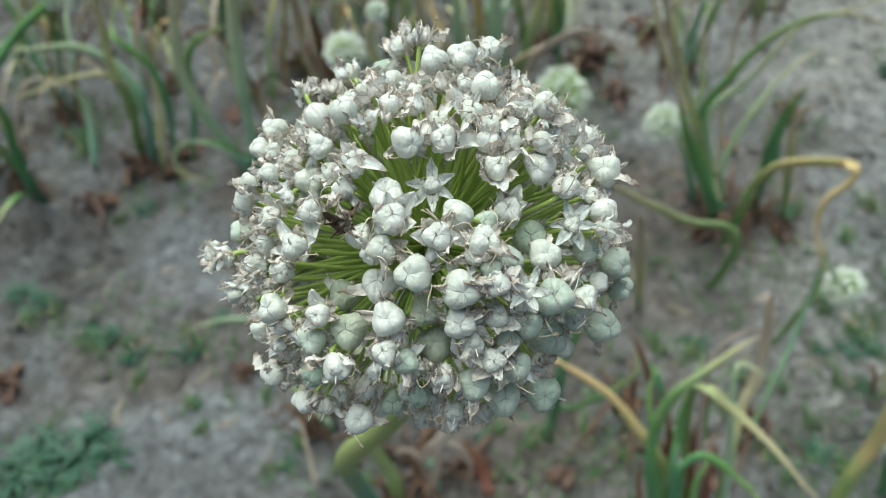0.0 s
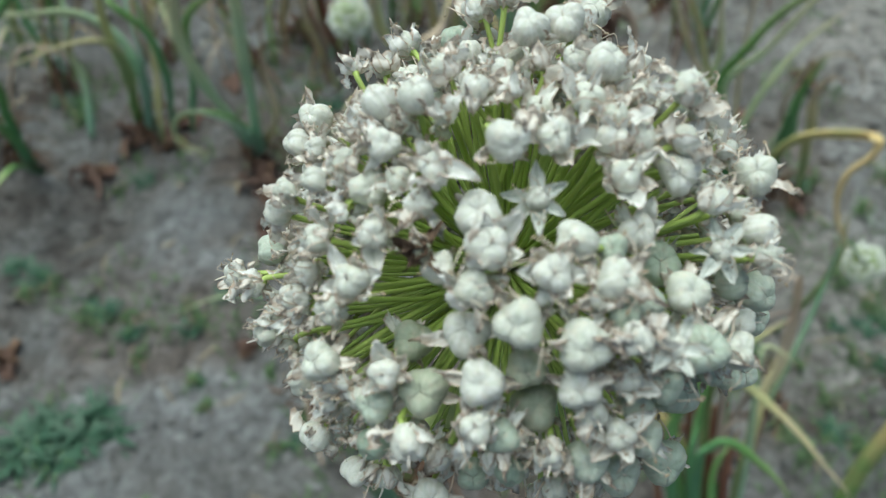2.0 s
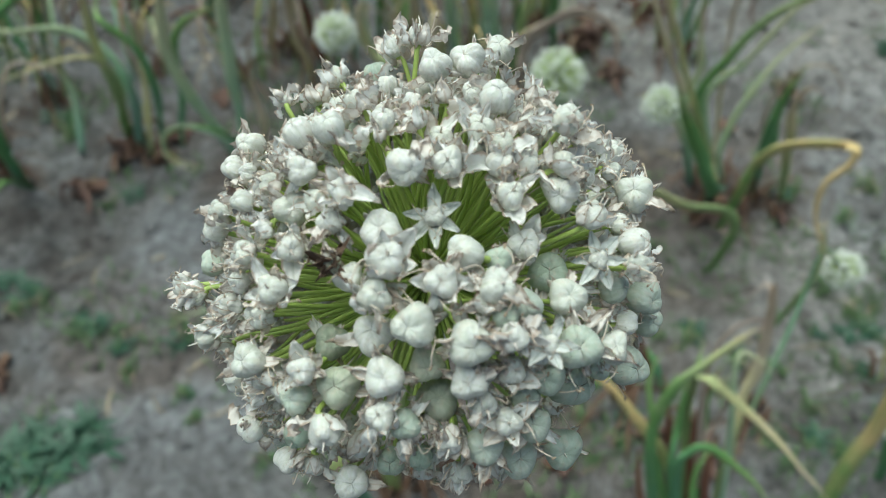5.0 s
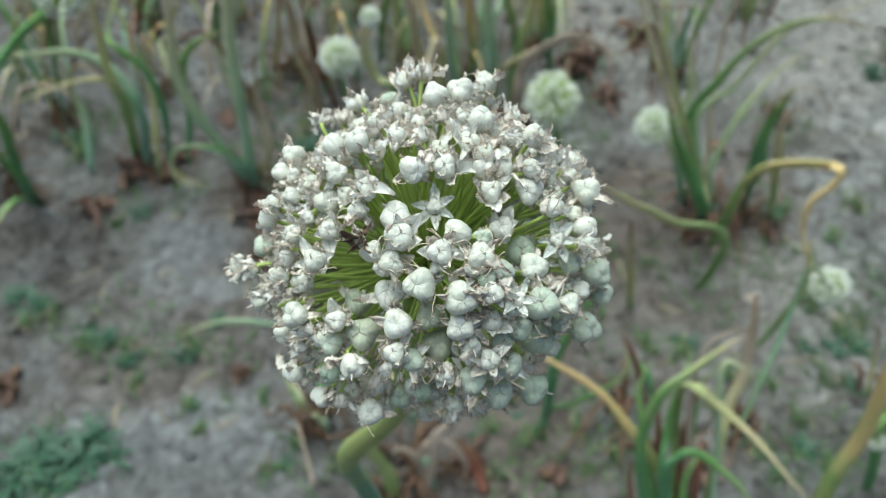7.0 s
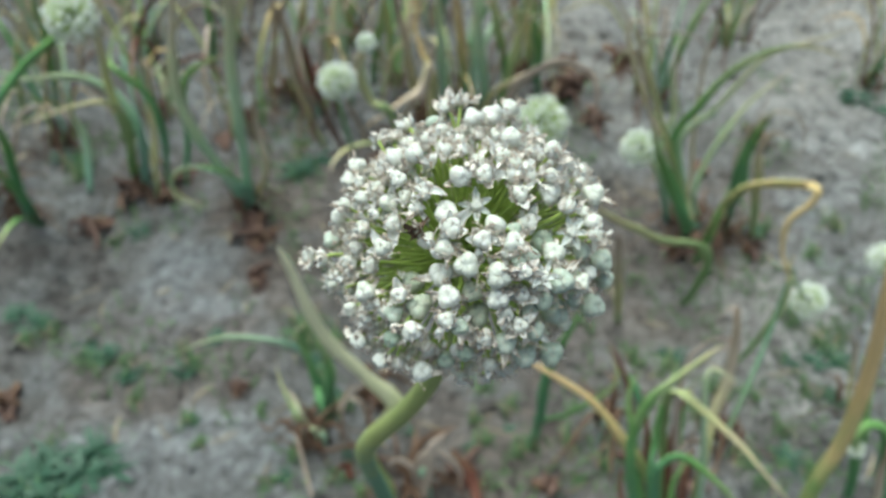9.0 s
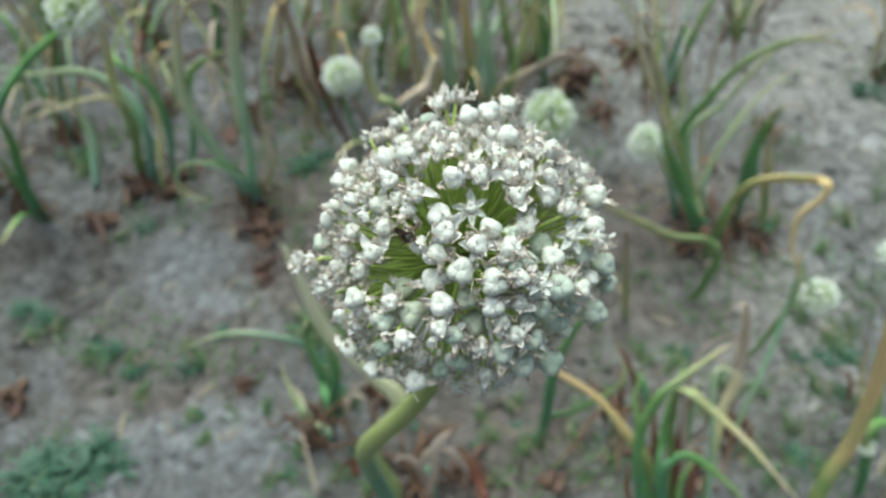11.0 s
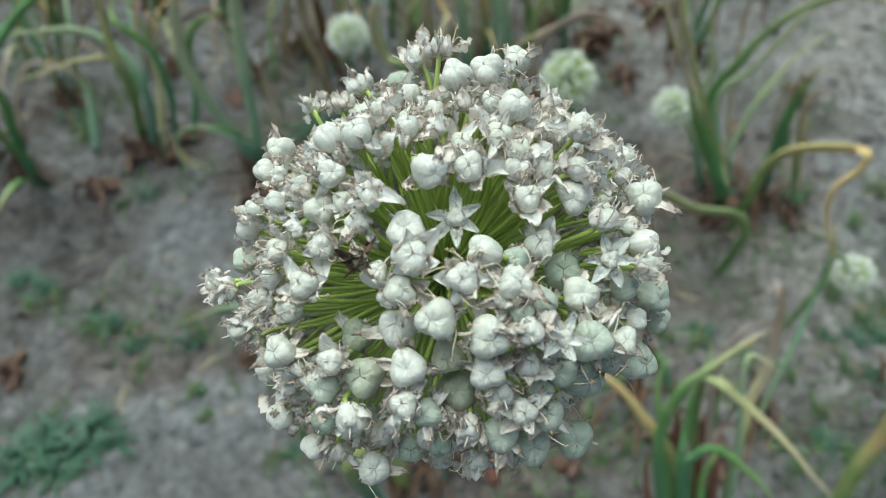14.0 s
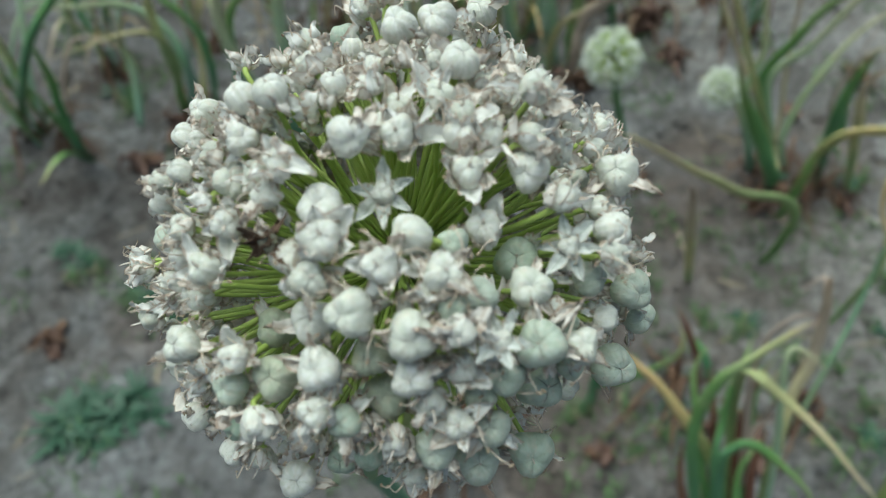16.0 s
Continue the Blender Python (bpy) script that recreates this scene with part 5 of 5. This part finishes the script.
weed(0.842, 1.110, 0.037, 30)
weed(0.051, 0.437, 0.018, 31)
weed(0.094, 0.460, 0.018, 32)
weed(-0.100, 0.432, 0.016, 33)
weed(-0.178, 0.411, 0.018, 34)
weed(-0.032, 0.462, 0.014, 35)
skin(-0.534, 0.502, 0.025, 20, 0)
skin(-0.253, 0.535, 0.017, 60, 1)
skin(0.033, 0.408, 0.024, 70, 2)
skin(0.130, 0.382, 0.024, 80, 3)
skin(-0.517, 0.850, 0.027, 40, 4)
skin(-0.406, 0.951, 0.030, 10, 5)
skin(0.273, 1.261, 0.046, 30, 6)
skin(0.296, 1.087, 0.032, 60, 7)
skin(0.374, 0.780, 0.023, 80, 8)
skin(0.462, 0.952, 0.025, 0, 9)
skin(0.236, 0.427, 0.018, 10, 10)
skin(-0.082, 0.508, 0.016, 50, 11)
skin(-0.355, 1.033, 0.031, 20, 12)
skin(-0.031, 0.409, 0.013, 0, 13)
skin(-0.260, 0.774, 0.022, 85, 14)
skin(-0.250, 0.706, 0.017, 80, 15)
skin(-0.280, 0.823, 0.025, 100, 16)
skin(0.122, 1.031, 0.030, 30, 17)
grass(-0.519, 0.627, 0.031, 200)
grass(-0.551, 0.608, 0.031, 201)
grass(-0.457, 0.570, 0.027, 202)
grass(-0.409, 0.569, 0.026, 203)
grass(-0.381, 0.516, 0.025, 204)
grass(-0.316, 0.568, 0.029, 205)
grass(-0.335, 0.586, 0.023, 206)
grass(-0.168, 0.617, 0.047, 207)
grass(-0.178, 0.598, 0.044, 208)
grass(-0.160, 0.612, 0.038, 209)
grass(-0.155, 0.593, 0.041, 210)
grass(-0.132, 0.593, 0.034, 211)
grass(-0.168, 0.579, 0.031, 212)
grass(-0.139, 0.538, 0.030, 213)
grass(-0.117, 0.496, 0.026, 214)
grass(-0.143, 0.464, 0.026, 215)
grass(-0.168, 0.433, 0.026, 216)
grass(-0.111, 0.403, 0.025, 217)
grass(-0.197, 0.397, 0.023, 218)
grass(-0.083, 0.381, 0.022, 219)
grass(0.063, 0.518, 0.027, 220)
grass(0.097, 0.492, 0.029, 221)
grass(0.065, 0.445, 0.026, 222)
grass(0.106, 0.429, 0.026, 223)
grass(0.075, 0.393, 0.025, 224)
grass(0.168, 0.435, 0.026, 225)
grass(0.198, 0.405, 0.026, 226)
grass(0.169, 0.391, 0.023, 227)
grass(0.053, 0.477, 0.023, 228)
grass(0.269, 0.560, 0.025, 229)
grass(0.413, 0.504, 0.026, 230)
grass(0.433, 0.455, 0.028, 231)
grass(0.486, 0.503, 0.030, 232)
grass(0.534, 0.594, 0.031, 233)
grass(0.573, 0.613, 0.032, 234)
grass(0.509, 0.634, 0.032, 235)
grass(0.456, 0.401, 0.025, 236)
grass(0.388, 0.380, 0.024, 237)
grass(0.363, 0.410, 0.024, 238)
grass(0.559, 0.556, 0.028, 239)
grass(0.526, 0.815, 0.035, 240)
grass(0.643, 0.814, 0.040, 241)
grass(0.589, 0.765, 0.031, 242)
grass(-0.571, 0.959, 0.038, 243)
grass(-0.572, 0.931, 0.033, 244)
grass(-0.485, 0.812, 0.030, 245)
grass(-0.228, 0.987, 0.032, 246)
grass(-0.223, 1.033, 0.032, 247)
grass(-0.307, 0.486, 0.018, 248)
grass(-0.217, 0.497, 0.021, 249)
grass(-0.286, 0.450, 0.018, 250)
grass(0.331, 0.472, 0.031, 251)
grass(0.364, 0.514, 0.028, 252)
grass(0.313, 0.550, 0.025, 253)
withered_tuft(-0.538, 0.514, 0.035, 400)
withered_tuft(-0.250, 0.527, 0.023, 401)
withered_tuft(0.035, 0.404, 0.035, 402)
withered_tuft(0.131, 0.381, 0.032, 403)
withered_tuft(-0.264, 0.786, 0.053, 404)
withered_tuft(-0.281, 0.829, 0.041, 405)
withered_tuft(-0.249, 0.717, 0.034, 406)
withered_tuft(0.260, 1.166, 0.077, 407)
withered_tuft(0.298, 1.070, 0.047, 408)
withered_tuft(0.141, 1.015, 0.045, 409)
withered_tuft(-0.209, 0.994, 0.035, 410)
withered_tuft(-0.092, 0.956, 0.048, 411)
withered_tuft(-0.416, 0.889, 0.043, 412)
withered_tuft(-0.482, 0.903, 0.045, 413)
withered_tuft(0.380, 0.767, 0.041, 414)
withered_tuft(0.419, 0.785, 0.037, 415)
withered_tuft(0.496, 0.778, 0.033, 416)
withered_tuft(0.239, 0.404, 0.032, 417)
withered_tuft(0.286, 0.434, 0.033, 418)
withered_tuft(0.369, 0.456, 0.027, 419)
withered_tuft(-0.044, 0.374, 0.031, 420)
withered_tuft(-0.525, 0.831, 0.043, 421)
withered_tuft(0.374, 1.261, 0.059, 422)
withered_tuft(0.571, 1.020, 0.043, 423)
withered_tuft(0.290, 0.389, 0.036, 424)
withered_tuft(0.003, 1.031, 0.040, 425)


def clods():
    """Loose crumbs and clods of soil."""
    rnd = random.Random(3)
    verts, faces = [], []
    for i in range(2600):
        x, y = rnd.uniform(-1.0, 1.1), rnd.uniform(0.1, 1.6)
        r = min(0.011, 0.0030 * math.exp(rnd.gauss(0.25, 0.6)))
        c = Vector((x, y, height(x, y) + 0.1 * r))
        sx, sy, sz = rnd.uniform(0.8, 1.4), rnd.uniform(0.8, 1.4), rnd.uniform(0.5, 0.9)
        start = len(verts)
        for j in range(6):
            th = math.pi * j / 5
            for k in range(8):
                ph = 2 * math.pi * k / 8
                d = Vector((math.sin(th) * math.cos(ph), math.sin(th) * math.sin(ph), math.cos(th)))
                q = r * (1 + 0.6 * noise.noise(d * 1.9 + c * 90))
                verts.append(c + Vector((d.x * q * sx, d.y * q * sy, d.z * q * sz)))
        for j in range(5):
            for k in range(8):
                e = (k + 1) % 8
                faces.append((start + 8 * j + k, start + 8 * (j + 1) + k, start + 8 * (j + 1) + e, start + 8 * j + e))
    tagged(new("soil_clods", mesh_of("soil_clods", verts, faces, None, SOIL)), "loose grey-brown clods and crumbs of soil", "clods", kind="stuff")


def straw():
    """Dry bits of leaf strewn on the soil."""
    rnd = random.Random(9)
    verts, faces, uvs = [], [], []
    for i in range(260):
        x, y, a, ln = rnd.uniform(-0.9, 1.0), rnd.uniform(0.2, 1.5), rnd.uniform(0, 6.28), rnd.uniform(0.012, 0.05)
        bend = rnd.uniform(-0.3, 0.3)
        line = []
        for j in range(6):
            t = j / 5 - 0.5
            px, py = x + ln * (t * math.cos(a) - bend * t * t * math.sin(a)), y + ln * (t * math.sin(a) + bend * t * t * math.cos(a))
            line.append(Vector((px, py, height(px, py) + 0.003)))
        w = rnd.uniform(0.0008, 0.0022)
        tube(line, lambda s: w * (0.5 + math.sin(math.pi * s) * 0.5), 5, 0.4, verts, faces, uvs)
    tagged(new("straw_litter", mesh_of("straw_litter", verts, faces, uvs, STRAW)), "dry tan scraps of leaf strewn on soil", "litter", kind="stuff")


def sprouts():
    """Tiny seedlings and crumbs of green, thick in some places and missing in others."""
    rnd = random.Random(21)
    verts, faces, uvs = [], [], []
    while len(verts) < 60000:
        x, y = rnd.uniform(-0.8, 0.95), rnd.uniform(0.2, 1.25)
        dense = noise.noise(Vector((x * 6, y * 6, 3))) + 0.5 * noise.noise(Vector((x * 17, y * 17, 8))) + (0.25 if x > 0.1 and y < 0.75 else -0.05)
        if dense < 0.12:
            continue
        a, ln, lean = rnd.uniform(0, 6.28), rnd.uniform(0.006, 0.022), rnd.uniform(0.3, 1.2)
        d = Vector((math.cos(a), math.sin(a), 0))
        p = Vector((x, y, height(x, y) - 0.001))
        w = rnd.uniform(0.0007, 0.0022)
        tube([p, p + d * ln * lean * 0.4 + Vector((0, 0, ln * 0.6)), p + d * ln * lean + Vector((0, 0, ln * 0.7))], lambda s: w * (0.6 + 0.8 * math.sin(math.pi * min(1, s + 0.1))) * (1.05 - s * 0.9), 4, 0.35, verts, faces, uvs)
    tagged(new("seedlings", mesh_of("seedlings", verts, faces, uvs, GRASS)), "tiny green seedlings strewn over dry soil", "seedlings", kind="stuff")


clods()
straw()
sprouts()
